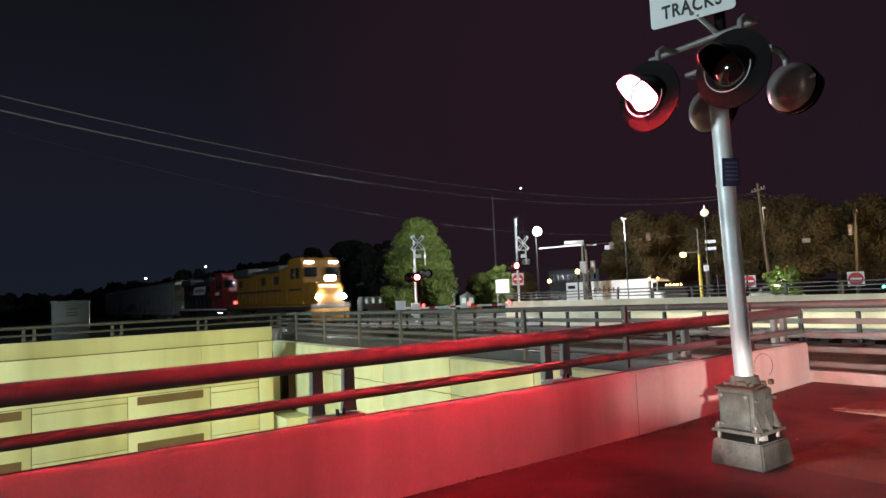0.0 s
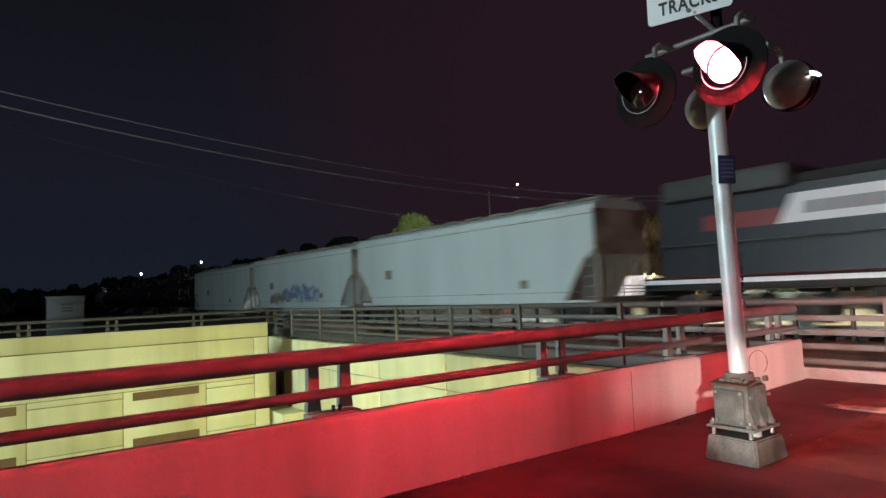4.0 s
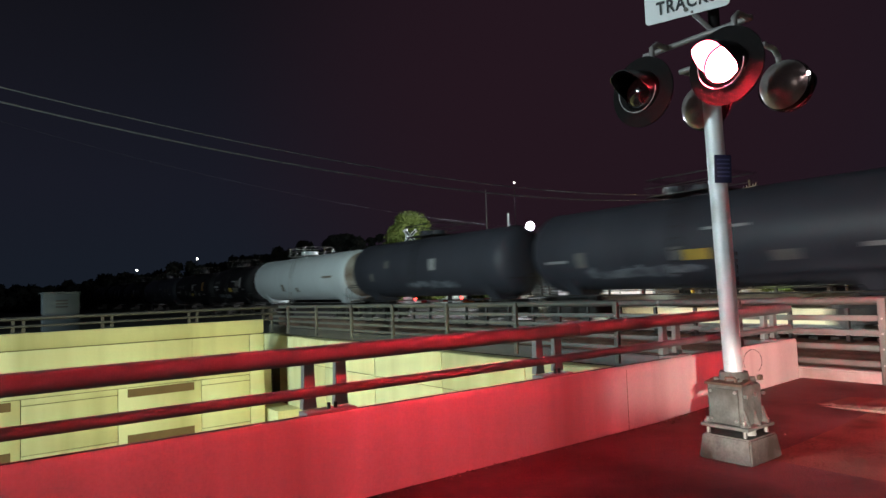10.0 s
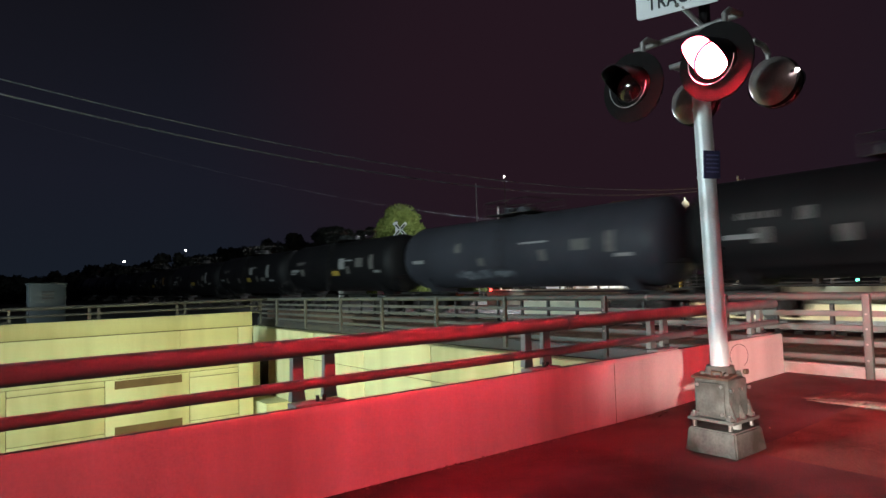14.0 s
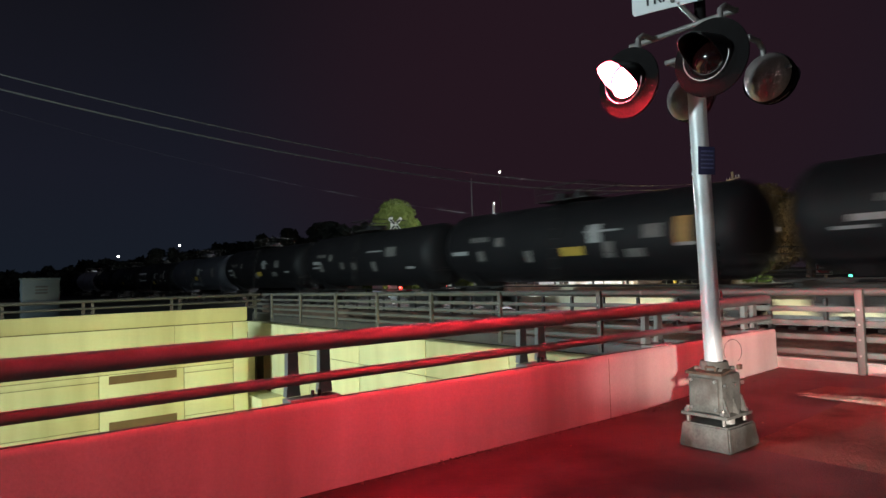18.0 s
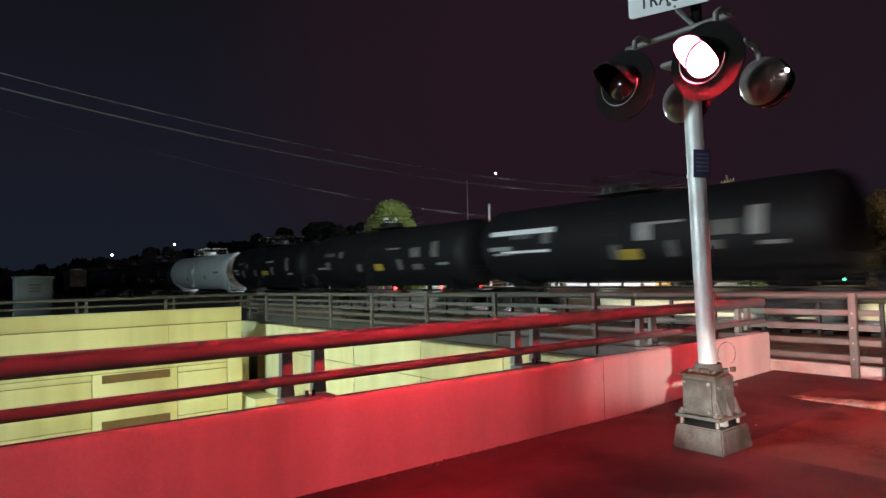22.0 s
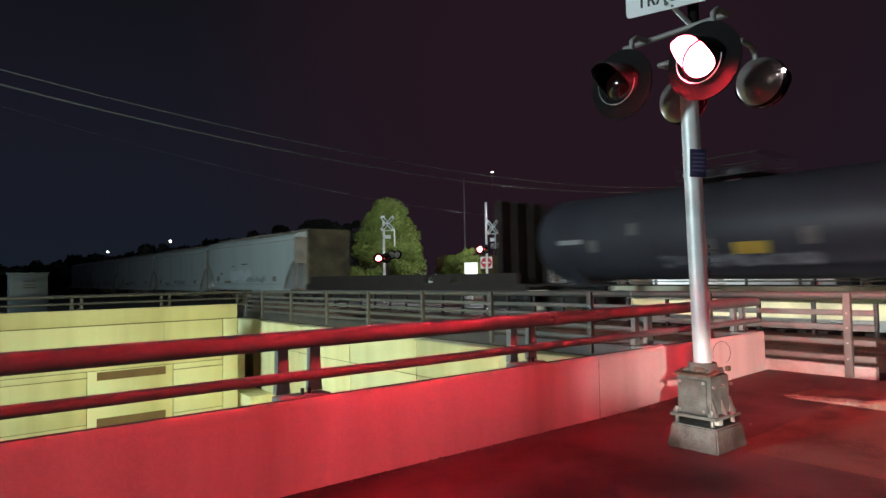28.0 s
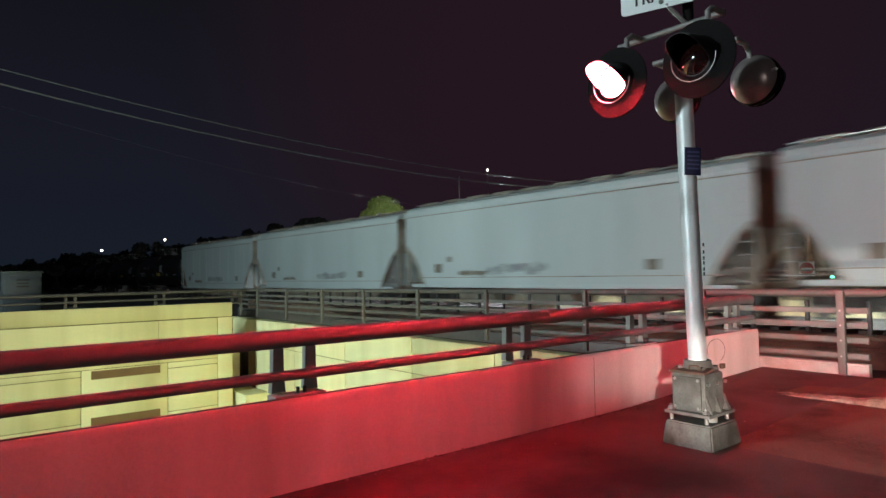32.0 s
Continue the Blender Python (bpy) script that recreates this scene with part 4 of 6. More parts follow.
def tank(length, material, label):
    c = root("tank_car", label, "tank car", pose(0, 0, 0), "tank cars of the train")
    e = length / 2 - 0.35
    b = e - 0.12
    R = TANK_R
    gear = M_STEEL if material is M_TANKW else M_DARKM
    prof = [(-b, 0.0), (-b + 0.03, R * 0.35), (-b + 0.12, R * 0.66), (-b + 0.30, R * 0.88), (-b + 0.55, R * 0.98), (-b + 0.75, R), (0, R)]
    prof += [(-y, r) for y, r in reversed(prof[:-1])]
    part("shell", lathe_y(B(), prof, 36, TANK_Z), material, c)
    for y in (-b + 0.76, -b * 0.33, b * 0.33, b - 0.76):
        part("weld_band", lathe_y(B(), [(y - 0.05, R), (y - 0.05, R + 0.012), (y + 0.05, R + 0.012), (y + 0.05, R)], 36, TANK_Z), material, c)
    if material is M_TANKW:
        cap = [(y - 0.006, r) for y, r in prof[:4]]
        part("rusty_head", lathe_y(B(), cap, 36, TANK_Z), M_RUSTHEAD, c, "rust-stained brown end of the tank, shade painted in")
    # manway, valves and platform on top
    top = TANK_Z + R
    part("manway", rod(B(), (0, -0.1, top - 0.1), (0, -0.1, top + 0.34), 0.45, seg=20), material, c)
    part("valve_cover", rod(B(), (0, 0.95, top - 0.1), (0, 0.95, top + 0.42), 0.3, seg=16), material, c)
    part("platform", box(B(), -1.1, 1.1, -1.3, 1.3, top + 0.02, top + 0.06), gear, c, smooth=False)
    bm = B()
    for x in (-1.1, 1.1):
        for y in (-1.25, 0.0, 1.25):
            rod(bm, (x, y, top), (x, y, top + 0.62), 0.02, seg=6)
        rod(bm, (x, -1.25, top + 0.62), (x, 1.25, top + 0.62), 0.02, seg=6)
        rod(bm, (x, -1.25, top + 0.34), (x, 1.25, top + 0.34), 0.015, seg=6)
    for y in (-1.25, 1.25):
        rod(bm, (-1.1, y, top + 0.62), (1.1, y, top + 0.62), 0.02, seg=6)
    part("platform_railing", bm, gear, c)
    bm = B()
    for k in range(9):
        rod(bm, (-R - 0.09, -0.22, 1.0 + k * 0.38), (-R - 0.09, 0.22, 1.0 + k * 0.38), 0.012, seg=6)
    for y in (-0.22, 0.22):
        rod(bm, (-R - 0.09, y, 0.9), (-R - 0.09, y, 3.0), 0.016, seg=6)
        rod(bm, (-R - 0.09, y, 3.0), (-1.1, y, top + 0.1), 0.016, seg=6)
    part("ladder", bm, gear, c)
    for s in (-1, 1):
        y0, y1 = sorted((s * e, s * (e - 2.6)))
        part("stub_sill", box(B(), -0.3, 0.3, y0, y1, 0.72, 1.05, 0.02), M_DARKM, c)
        bm = B()
        yy = s * (e - 1.9)
        prism(bm, [(-1.2, 1.75), (-0.5, 0.95), (0.5, 0.95), (1.2, 1.75)], yy - 0.35, yy + 0.35)
        part("saddle", bm, material, c, smooth=False)
        bm = box(B(), -1.45, 1.45, s * (e - 0.3) - 0.3, s * (e - 0.3) + 0.3, 1.0, 1.06)
        for x in (-1.42, -0.5, 0.5, 1.42):
            rod(bm, (x, s * (e - 0.05), 1.0), (x, s * (e - 0.05), 2.0), 0.018, seg=6)
        rod(bm, (-1.42, s * (e - 0.05), 2.0), (1.42, s * (e - 0.05), 2.0), 0.018, seg=6)
        part("end_platform", bm, M_DARKM, c)
        part("coupler", box(B(), -0.16, 0.16, min(s * e, s * (e + 0.34)), max(s * e, s * (e + 0.34)), 0.72, 0.98, 0.03), M_DARKM, c)
        bogie(c, s * (e - 1.75))
    part("side_rail", rod(B(), (-1.45, -e + 0.4, 1.08), (-1.45, e - 0.4, 1.08), 0.025, seg=8), gear, c)
    return c


def tank_mark(car, y, z, w, h, material, name="marking", label=""):
    """A painted patch that follows the round shell."""
    bm = B()
    n = 5
    rows = []
    for i in range(n + 1):
        zz = z - h / 2 + h * i / n
        u = max(-0.98, min(0.98, (zz - TANK_Z) / (TANK_R + 0.012)))
        x = -(TANK_R + 0.012) * math.sqrt(1 - u * u)
        rows.append((bm.verts.new((x, y - w / 2, zz)), bm.verts.new((x, y + w / 2, zz))))
    for a, b in zip(rows, rows[1:]):
        bm.faces.new((a[0], b[0], b[1], a[1]))
    return part(name, bm, material, car, label, smooth=False)


def flat_mark(car, y, z, w, h, material, x=-1.565, name="marking", label="", skew=0.0):
    bm = B()
    v = [bm.verts.new((x, yy, zz)) for yy, zz in ((y - w / 2, z - h / 2), (y + w / 2 , z - h / 2), (y + w / 2 + skew, z + h / 2), (y - w / 2 + skew, z + h / 2))]
    bm.faces.new(v[::-1])
    return part(name, bm, material, car, label, smooth=False)


def graffiti(car, y, z, w, h, material, x=-1.566, seed=1, curved=False):
    """Bubbly sprayed shapes: overlapping many-sided blobs, one to a letter."""
    rng = random.Random(seed)
    for k in range(9):
        bm = B()
        cy, cz = y + (k / 8 - 0.5) * w, z + rng.uniform(-0.12, 0.12) * h
        ry, rz = w * rng.uniform(0.07, 0.11), h * rng.uniform(0.30, 0.5)
        vs = []
        for i in range(13):
            a = 2 * math.pi * i / 13
            q = rng.uniform(0.6, 1.15)
            zz = cz + rz * q * math.sin(a)
            xx = x - 0.0006 * k
            if curved:
                u = max(-0.98, min(0.98, (zz - TANK_Z) / (TANK_R + 0.012)))
                xx = -(TANK_R + 0.014 + 0.0006 * k) * math.sqrt(1 - u * u)
            vs.append(bm.verts.new((xx, cy + ry * q * math.cos(a), zz)))
        bm.faces.new(vs[::-1])
        part("graffiti_letter", bm, material, car, "sprayed letter, not readable", smooth=False)


def locomotive(length, label, main, hood, roof, sill, lead):
    c = root("locomotive", label, "locomotive", pose(0, 0, 0))
    e = length / 2 - 0.35
    part("frame", box(B(), -1.55, 1.55, -e, e, 1.15, 1.55, 0.02), M_DARKM, c)
    part("sill_stripe", box(B(), -1.575, -1.551, -e + 0.2, e - 0.2, 1.36, 1.5), sill, c, "pale reflective sill stripe")
    part("fuel_tank", box(B(), -1.4, 1.4, -2.3, 2.3, 0.42, 1.15, 0.12), M_DARKM, c)
    # nose and cab
    bm = side_prism(B(), [(-e, 1.55), (-e, 2.75), (-e + 0.25, 3.05), (-e + 1.45, 3.15), (-e + 1.45, 1.55)], -1.0, 1.0)
    bmesh.ops.bevel(bm, geom=bm.edges[:], offset=0.06, segments=2, affect="EDGES")
    part("nose", bm, main, c)
    bm = side_prism(B(), [(-e + 1.45, 1.55), (-e + 1.40, 3.05), (-e + 1.55, 4.65), (-e + 1.9, 4.93), (-e + 3.8, 4.93), (-e + 4.0, 4.7), (-e + 4.0, 1.55)], -1.5, 1.5)
    bmesh.ops.bevel(bm, geom=bm.edges[:], offset=0.05, segments=2, affect="EDGES")
    part("cab", bm, main, c)
    for y, w in ((-e + 2.25, 0.75), (-e + 3.2, 0.75)):
        part("cab_window", box(B(), -1.525, -1.49, y - w / 2, y + w / 2, 3.4, 4.2, 0.02), M_GLASS, c, "dark cab side window")
    for x in (-0.85, 0.85):
        part("windscreen", box(B(), x - 0.5, x + 0.5, -e + 1.38, -e + 1.46, 3.5, 4.2, 0.02), M_GLASS, c, at=pose(0, 0, 0, 0, 0, 0))
    # hoods
    part("long_hood", box(B(), -1.05, 1.05, -e + 4.0, e - 0.5, 1.55, 4.15, 0.06), hood, c)
    bm = prism(B(), [(-1.05, 4.15), (-0.8, 4.45), (0.8, 4.45), (1.05, 4.15)], -e + 4.0, e - 0.6)
    part("hood_roof", bm, roof, c, smooth=False)
    part("equipment_box", box(B(), -1.3, 1.3, -e + 4.05, -e + 6.2, 1.55, 4.3, 0.08), hood, c)
    part("radiator_wing", box(B(), -1.5, 1.5, e - 5.0, e - 0.9, 4.05, 4.75, 0.1), roof, c)
    part("exhaust_stack", box(B(), -0.5, 0.5, -0.7, 0.7, 4.4, 4.75, 0.05), M_DARKM, c)
    part("dynamic_brake", box(B(), -1.2, 1.2, -e + 6.6, -e + 9.0, 4.1, 4.65, 0.06), roof, c)
    for k in range(11):
        y = -e + 6.5 + k * (2 * e - 7.4) / 11
        part("hood_door", box(B(), -1.075, -1.045, y, y + (2 * e - 7.4) / 11 - 0.06, 1.75, 3.95, 0.008), hood, c)
    for y in (-e + 7.0, 0.9, e - 2.2):
        part("grille", box(B(), -1.095, -1.07, y, y + 1.0, 3.15, 3.8), M_DARKM, c)
    bm = B()
    for y in [-e + 4.4 + k * (2 * e - 5.0) / 8 for k in range(9)]:
        rod(bm, (-1.5, y, 1.55), (-1.5, y, 2.6), 0.018, seg=6)
    rod(bm, (-1.5, -e + 4.4, 2.6), (-1.5, e - 0.6, 2.6), 0.018, seg=6)
    part("walkway_rail", bm, M_STEEL_DARK, c)
    for s in (-1, 1):
        y0, y1 = sorted((s * e, s * (e - 0.75)))
        bm = B()
        for k in range(4):
            box(bm, -1.55, -1.1, y0, y1, 0.35 + k * 0.3, 0.40 + k * 0.3)
        part("step", bm, M_DARKM, c, smooth=False)
        part("pilot", box(B(), -1.45, 1.45, s * e - 0.06, s * e + 0.06, 0.25, 1.2, 0.02), main if s < 0 else M_DARKM, c)
        part("coupler", box(B(), -0.16, 0.16, min(s * e, s * (e + 0.34)), max(s * e, s * (e + 0.34)), 0.72, 0.98, 0.03), M_DARKM, c)
        bogie(c, s * (e - 3.1), (-1.8, 0.0, 1.8), 0.5)
    part("belt_line", box(B(), -1.082, -1.076, -e + 6.4, e - 0.6, 2.62, 2.74), M_DARKM, c, "dark line along the hood", smooth=False)
    part("cab_band", box(B(), -1.512, -1.498, -e + 1.6, -e + 3.9, 2.55, 2.7), M_DARKM, c, smooth=False)
    if lead:
        for x in (-0.16, 0.16):
            part("headlight", rod(B(), (x, -e - 0.05, 3.36), (x, -e + 0.02, 3.36), 0.155, seg=16), M_HEAD, c, "bright white headlight")
        part("headlight_box", box(B(), -0.42, 0.42, -e + 0.02, -e + 0.4, 3.1, 3.6, 0.05), main, c)
        for x in (-0.95, 0.95):
            part("ditch_light", rod(B(), (x, -e - 0.12, 2.0), (x, -e - 0.05, 2.0), 0.15, seg=16), M_HEAD, c, "bright white ditch light")
            part("ditch_light_box", box(B(), x - 0.16, x + 0.16, -e - 0.05, -e + 0.1, 1.8, 2.2, 0.02), main, c)
            part("number_board", box(B(), x - 0.3, x + 0.3, -e + 1.36, -e + 1.5, 4.45, 4.66, 0.01), M_NUMBER, c, "lit number board")
    return c


# ---- the train: where each car's middle lies along the track at the start ----
SPEED = 16.19
TRACK_X = 19.9


def run(car, s):
    ys = [s] + [y for y in (150.0, 75.0, 55.0, 30.0, 5.0, -20.0, -60.0) if s > y > s - SPEED * 32] + [s - SPEED * 32]
    walk(car, [((s - y) / SPEED, pose(TRACK_X, y, rail_z(y))) for y in ys])


TRAIN = []


def build_train():
    k = 1.058
    lead = locomotive(18.6, "yellow and grey diesel locomotive leading the freight train", M_LOCOY, M_LOCOY, M_LOCOG, M_LOCOY, True)
    TRAIN.append((lead, (38.6 + 56.2) / 2 * k))
    second = locomotive(18.8, "red and dark blue diesel locomotive with a white panel", M_LOCOR, M_LOCOR, M_LOCOG, M_SIGN, False)
    TRAIN.append((second, (56.2 + 74.2) / 2 * k))
    e = 18.8 / 2 - 0.35
    part("dark_hood", box(B(), -1.098, -1.05, -1.0, e - 0.5, 1.6, 4.12), M_LOCOB, second, "blue-black rear hood", smooth=False)
    part("lower_band", box(B(), -1.1, -1.076, -e + 6.4, -1.0, 1.6, 2.5), M_LOCOB, second, "dark blue lower hood band", smooth=False)
    bm = B()
    v = [bm.verts.new((-1.104, y, z)) for y, z in ((0.0, 3.02), (4.55, 3.02), (4.1, 3.86), (-0.45, 3.86))]
    bm.faces.new(v[::-1])
    part("white_panel", bm, M_SIGN, second, "white slanted panel with dark lettering", smooth=False)
    for i in range(8):
        flat_mark(second, 0.55 + i * 0.44, 3.42, 0.27, 0.34, M_LOCOB, -1.108, "lettering", skew=-0.08)
    bm = B()
    v = [bm.verts.new((-1.104, y, z)) for y, z in ((4.6, 3.02), (6.9, 3.02), (6.9, 3.5), (4.35, 3.5))]
    bm.faces.new(v[::-1])
    part("red_patch", bm, M_LOCOR, second, "", smooth=False)
    flat_mark(second, -5.9, 2.95, 1.2, 0.3, M_SIGN, -1.515, "road number, not readable")
    for k in range(3):
        part("step_light", box(B(), -1.58, -1.55, -7.6 + k * 0.5, -7.3 + k * 0.5, 1.05, 1.13), M_FARLAMP, second, "small white step light", smooth=False)
    # small glowing patch that imitates red light reflected by the nose
    part("nose_glow", box(B(), -0.9, -0.6, -e - 0.03, -e + 0.02, 1.9, 2.15), M_REDGLOW, second, "red glow patch on the nose")

    made = {}

    def fresh(make, length, *rest):
        """One built car for each kind and length, then copies of it."""
        key = (make, round(length * 2) / 2, *rest)
        if key in made:
            return copy_thing(made[key], pose(0, 0, 0))
        made[key] = make(key[1], *rest)
        return made[key]

    def couple(edges, make_rest):
        cars = []
        for i, (a, b) in enumerate(zip(edges, edges[1:])):
            car = fresh(make_rest[i][0], b - a, *make_rest[i][1:])
            TRAIN.append((car, (a + b) / 2))
            cars.append(car)
        return cars
    pale = (hopper, "pale grey covered hopper car with sprayed graffiti")
    hop = couple([79.8, 98.9, 116.9, 134.2], [pale] * 3)
    kinds = {"b": (tank, M_TANKB, "black tank car with white and yellow markings"), "g": (tank, M_TANKG, "slate grey tank car with graffiti"),
             "w": (tank, M_TANKW, "white tank car with rusty end")}
    edges = [134.2, 149.8, 166.2, 181.4, 196.5, 213.7, 224.4, 238.4, 254.8, 269.4, 284.2, 300.0, 315.6, 330.5, 346.0, 362.2, 377.6, 394.0, 407.9, 425.4, 439.8, 455.2, 471.4]
    order = "bbgg" + "w" + "bbgbbbbbbgbbb" + "w" + "bbg"
    tanks = couple(edges, [kinds[k] for k in order])
    last = couple([491.2, 508.8, 526.1, 543.9, 562.2, 579.8], [pale] * 5)
    tail = [579.8, 595.8, 611.8, 627.8, 643.8]
    tanks += couple(tail, [kinds["b"]] * 4)
    # marks, each car with its own
    graffiti(hop[1], -1.0, 1.95, 5.2, 1.6, M_GRAF, seed=3)
    graffiti(hop[1], 3.0, 1.7, 3.4, 1.1, M_GRAFD, seed=4)
    for i, h in enumerate(hop):
        flat_mark(h, -5.2 + i, 1.75, 0.5, 0.35, M_GRAFD)
        flat_mark(h, 5.6 - i, 2.6, 0.7, 0.5, M_GRAFD)
    for i, h in enumerate(last):
        flat_mark(h, -5.2, 1.75, 0.5, 0.35, M_GRAFD)
        flat_mark(h, 6.0, 1.8, 0.55, 0.4, M_GRAFD)
        flat_mark(h, 5.2, 2.2, 0.3, 0.25, M_GRAFD)
        graffiti(h, -2.0 + 1.5 * (i % 3), 1.7, 3.0, 0.55, M_FADED, seed=20 + i)
        graffiti(h, 3.6, 1.55, 1.6, 0.3, M_GRAFD, seed=40 + i)
    graffiti(last[0], 1.1, 2.05, 3.6, 1.2, M_PALEGRAF, seed=61)
    for y0, z0, w in ((0.3, 2.88, 1.3), (2.6, 2.74, 0.55)):
        flat_mark(last[0], y0, z0, w, 0.07, M_INK, label="dark stroke of the graffiti")
    rng = random.Random(7)
    spans = [b - a for a, b in zip(edges, edges[1:])] + [16.0] * 4
    for n, (c, kind, span) in enumerate(zip(tanks, order + "bbbb", spans)):
        h = span / 2 - 1.4
        marks = M_DECALW if kind != "w" else M_GRAFD
        y0 = -h + rng.uniform(0.9, 1.6)
        if kind == "w":
            tank_mark(c, y0, 2.75, 1.4, 0.14, marks, label="reporting marks, not readable")
            for q in range(3):
                tank_mark(c, rng.uniform(-0.6, 0.5) * h, rng.uniform(1.9, 2.4), 0.4, 0.3, marks)
            continue
        # stacked reporting marks, dim stencils, low placards and tall conspicuity squares
        rows = [(0.86, 2.62, 1.1, 0.17, marks), (0.86, 2.36, 0.9, 0.10, marks), (0.70, 2.42, 0.45, 0.5, M_DIMMARK), (0.46, 3.0, 0.36, 0.4, M_DIMMARK),
                (0.24, 2.35, 0.4, 0.4, M_DIMMARK), (0.02, 2.30, 0.5, 0.45, M_DIMMARK), (-0.13, 2.28, 0.95, 0.32, M_DECALY), (-0.24, 2.92, 0.62, 0.62, marks),
                (-0.32, 3.16, 1.3, 0.08, marks), (-0.36, 2.42, 0.4, 0.5, M_DIMMARK), (-0.56, 2.26, 0.7, 0.3, M_DIMMARK), (-0.80, 2.95, 0.5, 0.85, rng.choice((M_DECALO, M_DIMMARK, marks))),
                (-0.90, 2.30, 0.8, 0.12, marks), (-0.62, 2.95, 0.9, 0.5, M_DIMMARK)]
        for u, z, w, hh, paint in rows:
            if rng.random() < (0.82 if kind == "b" else 0.4):
                tank_mark(c, u * h + rng.uniform(-0.35, 0.35), z + rng.uniform(-0.12, 0.12), w * rng.uniform(0.8, 1.2), hh * rng.uniform(0.85, 1.15), paint, label="painted marking, not readable")
        for q in range(5):
            if kind == "b":
                tank_mark(c, 0.62 * h + q * 0.24, 3.12, 0.16, 0.2, M_DIMMARK)
        if n == 15:
            tank_mark(c, 4.2, 2.5, 2.6, 0.1, M_SIGN)
            tank_mark(c, 4.4, 3.3, 3.6, 0.2, M_SIGN, label="bright white lettering, not readable")
        if kind == "g" or n in (5, 14):
            graffiti(c, rng.uniform(-1.5, 2.5), 1.85, rng.uniform(2.5, 4.5), 0.5, M_GRAFT, seed=n, curved=True)
    flat = root("flat_car", "empty dark brown bulkhead flat car", "freight car", pose(0, 0, 0))
    e = 20.0 / 2 - 0.35
    part("deck", box(B(), -1.5, 1.5, -e, e, 1.0, 1.25, 0.02), M_RUSTYD, flat)
    part("side_sill", side_prism(B(), [(-e, 1.25), (e, 1.25), (e, 0.85), (6.0, 0.80), (5.2, 0.30), (-5.2, 0.30), (-6.0, 0.80), (-e, 0.85)], -1.52, -1.44), M_RUSTYD, flat, smooth=False)
    # low sides in lengths, with slanted gaps near the front
    for y0, y1, a, b in ((-e + 0.5, -5.35, 0, 0.25), (-4.85, -3.4, 0.25, 0.25), (-2.75, e - 0.5, 0.25, 0)):
        bm = side_prism(B(), [(y0, 1.25), (y1, 1.25), (y1 + b, 1.70), (y0 - a, 1.70)], -1.5, -1.44)
        part("low_side", bm, M_RUSTYD, flat, smooth=False)
    for z in (1.42, 1.6):
        part("side_rib", box(B(), -1.53, -1.5, -e + 0.5, e - 0.5, z, z + 0.045), M_RUSTYD, flat, smooth=False)
    for s in (-1, 1):
        bm = B()
        yb = s * (e - 0.25) if s > 0 else -(e - 1.7)
        box(bm, -1.5, 1.5, yb - 0.05, yb + 0.05, 1.2, 4.75, 0.03)
        for x in (-1.4, -0.5, 0.5, 1.4):
            box(bm, x - 0.08, x + 0.08, min(yb, yb + s * 0.16), max(yb, yb + s * 0.16), 1.2, 4.75)
        part("bulkhead", bm, M_RUSTYD if s < 0 else M_BOARD, flat, "brown steel bulkhead", smooth=False)
        part("coupler", box(B(), -0.16, 0.16, min(s * e, s * (e + 0.34)), max(s * e, s * (e + 0.34)), 0.72, 0.98, 0.03), M_DARKM, flat)
        bogie(flat, s * (e - 1.75))
    TRAIN.append((flat, 480.6))


M_PALEGRAF = mat("white_graffiti", (0.64, 0.68, 0.70), 0.6, scale=4, fine=12, vary=0.3, bump=0)
M_GRAFT = mat("dim_pale_graffiti", (0.17, 0.18, 0.20), 0.6, scale=4, fine=12, vary=0.4, bump=0, stain=(0.06, 0.065, 0.08), stain_at=0.5)
M_FADED = mat("faded_graffiti", (0.36, 0.38, 0.38), 0.6, scale=4, fine=12, vary=0.35, bump=0, stain=(0.24, 0.25, 0.27), stain_at=0.5)
# brown rear bulkhead, with the sodium lamp's olive cast put into the colour
M_BOARD = mat("sodium_tinted_brown_board", (0.15, 0.125, 0.075), 0.85, scale=1.4, fine=20, vary=0.4, stain=(0.06, 0.05, 0.035), stain_at=0.55)
M_RUSTYD = mat("dark_brown_steel", (0.03, 0.021, 0.018), 0.8, scale=1.6, fine=30, vary=0.4)


# ---- beyond the tracks ----
def leaves(centres, size, count, rng, aspect=1.6):
    """Many small leaf blades scattered through overlapping clumps."""
    c = np.repeat(np.array(centres), count, axis=0)
    n = len(c)
    d = rng.normal(size=(n, 3))
    d /= np.linalg.norm(d, axis=1)[:, None]
    p = c[:, :3] + d * c[:, [3, 3, 4]] * rng.uniform(0.55, 1.05, n)[:, None]
    u = rng.normal(size=(n, 3))
    u /= np.linalg.norm(u, axis=1)[:, None]
    w = np.cross(u, d)
    w /= np.linalg.norm(w, axis=1)[:, None] + 1e-6
    s = (size * rng.uniform(0.6, 1.4, n))[:, None]
    verts = np.stack((p - u * s * aspect / 2, p + w * s / 2, p + u * s * aspect / 2, p - w * s / 2), axis=1).reshape(-1, 3)
    faces = np.arange(n * 4).reshape(-1, 4)
    return verts, faces


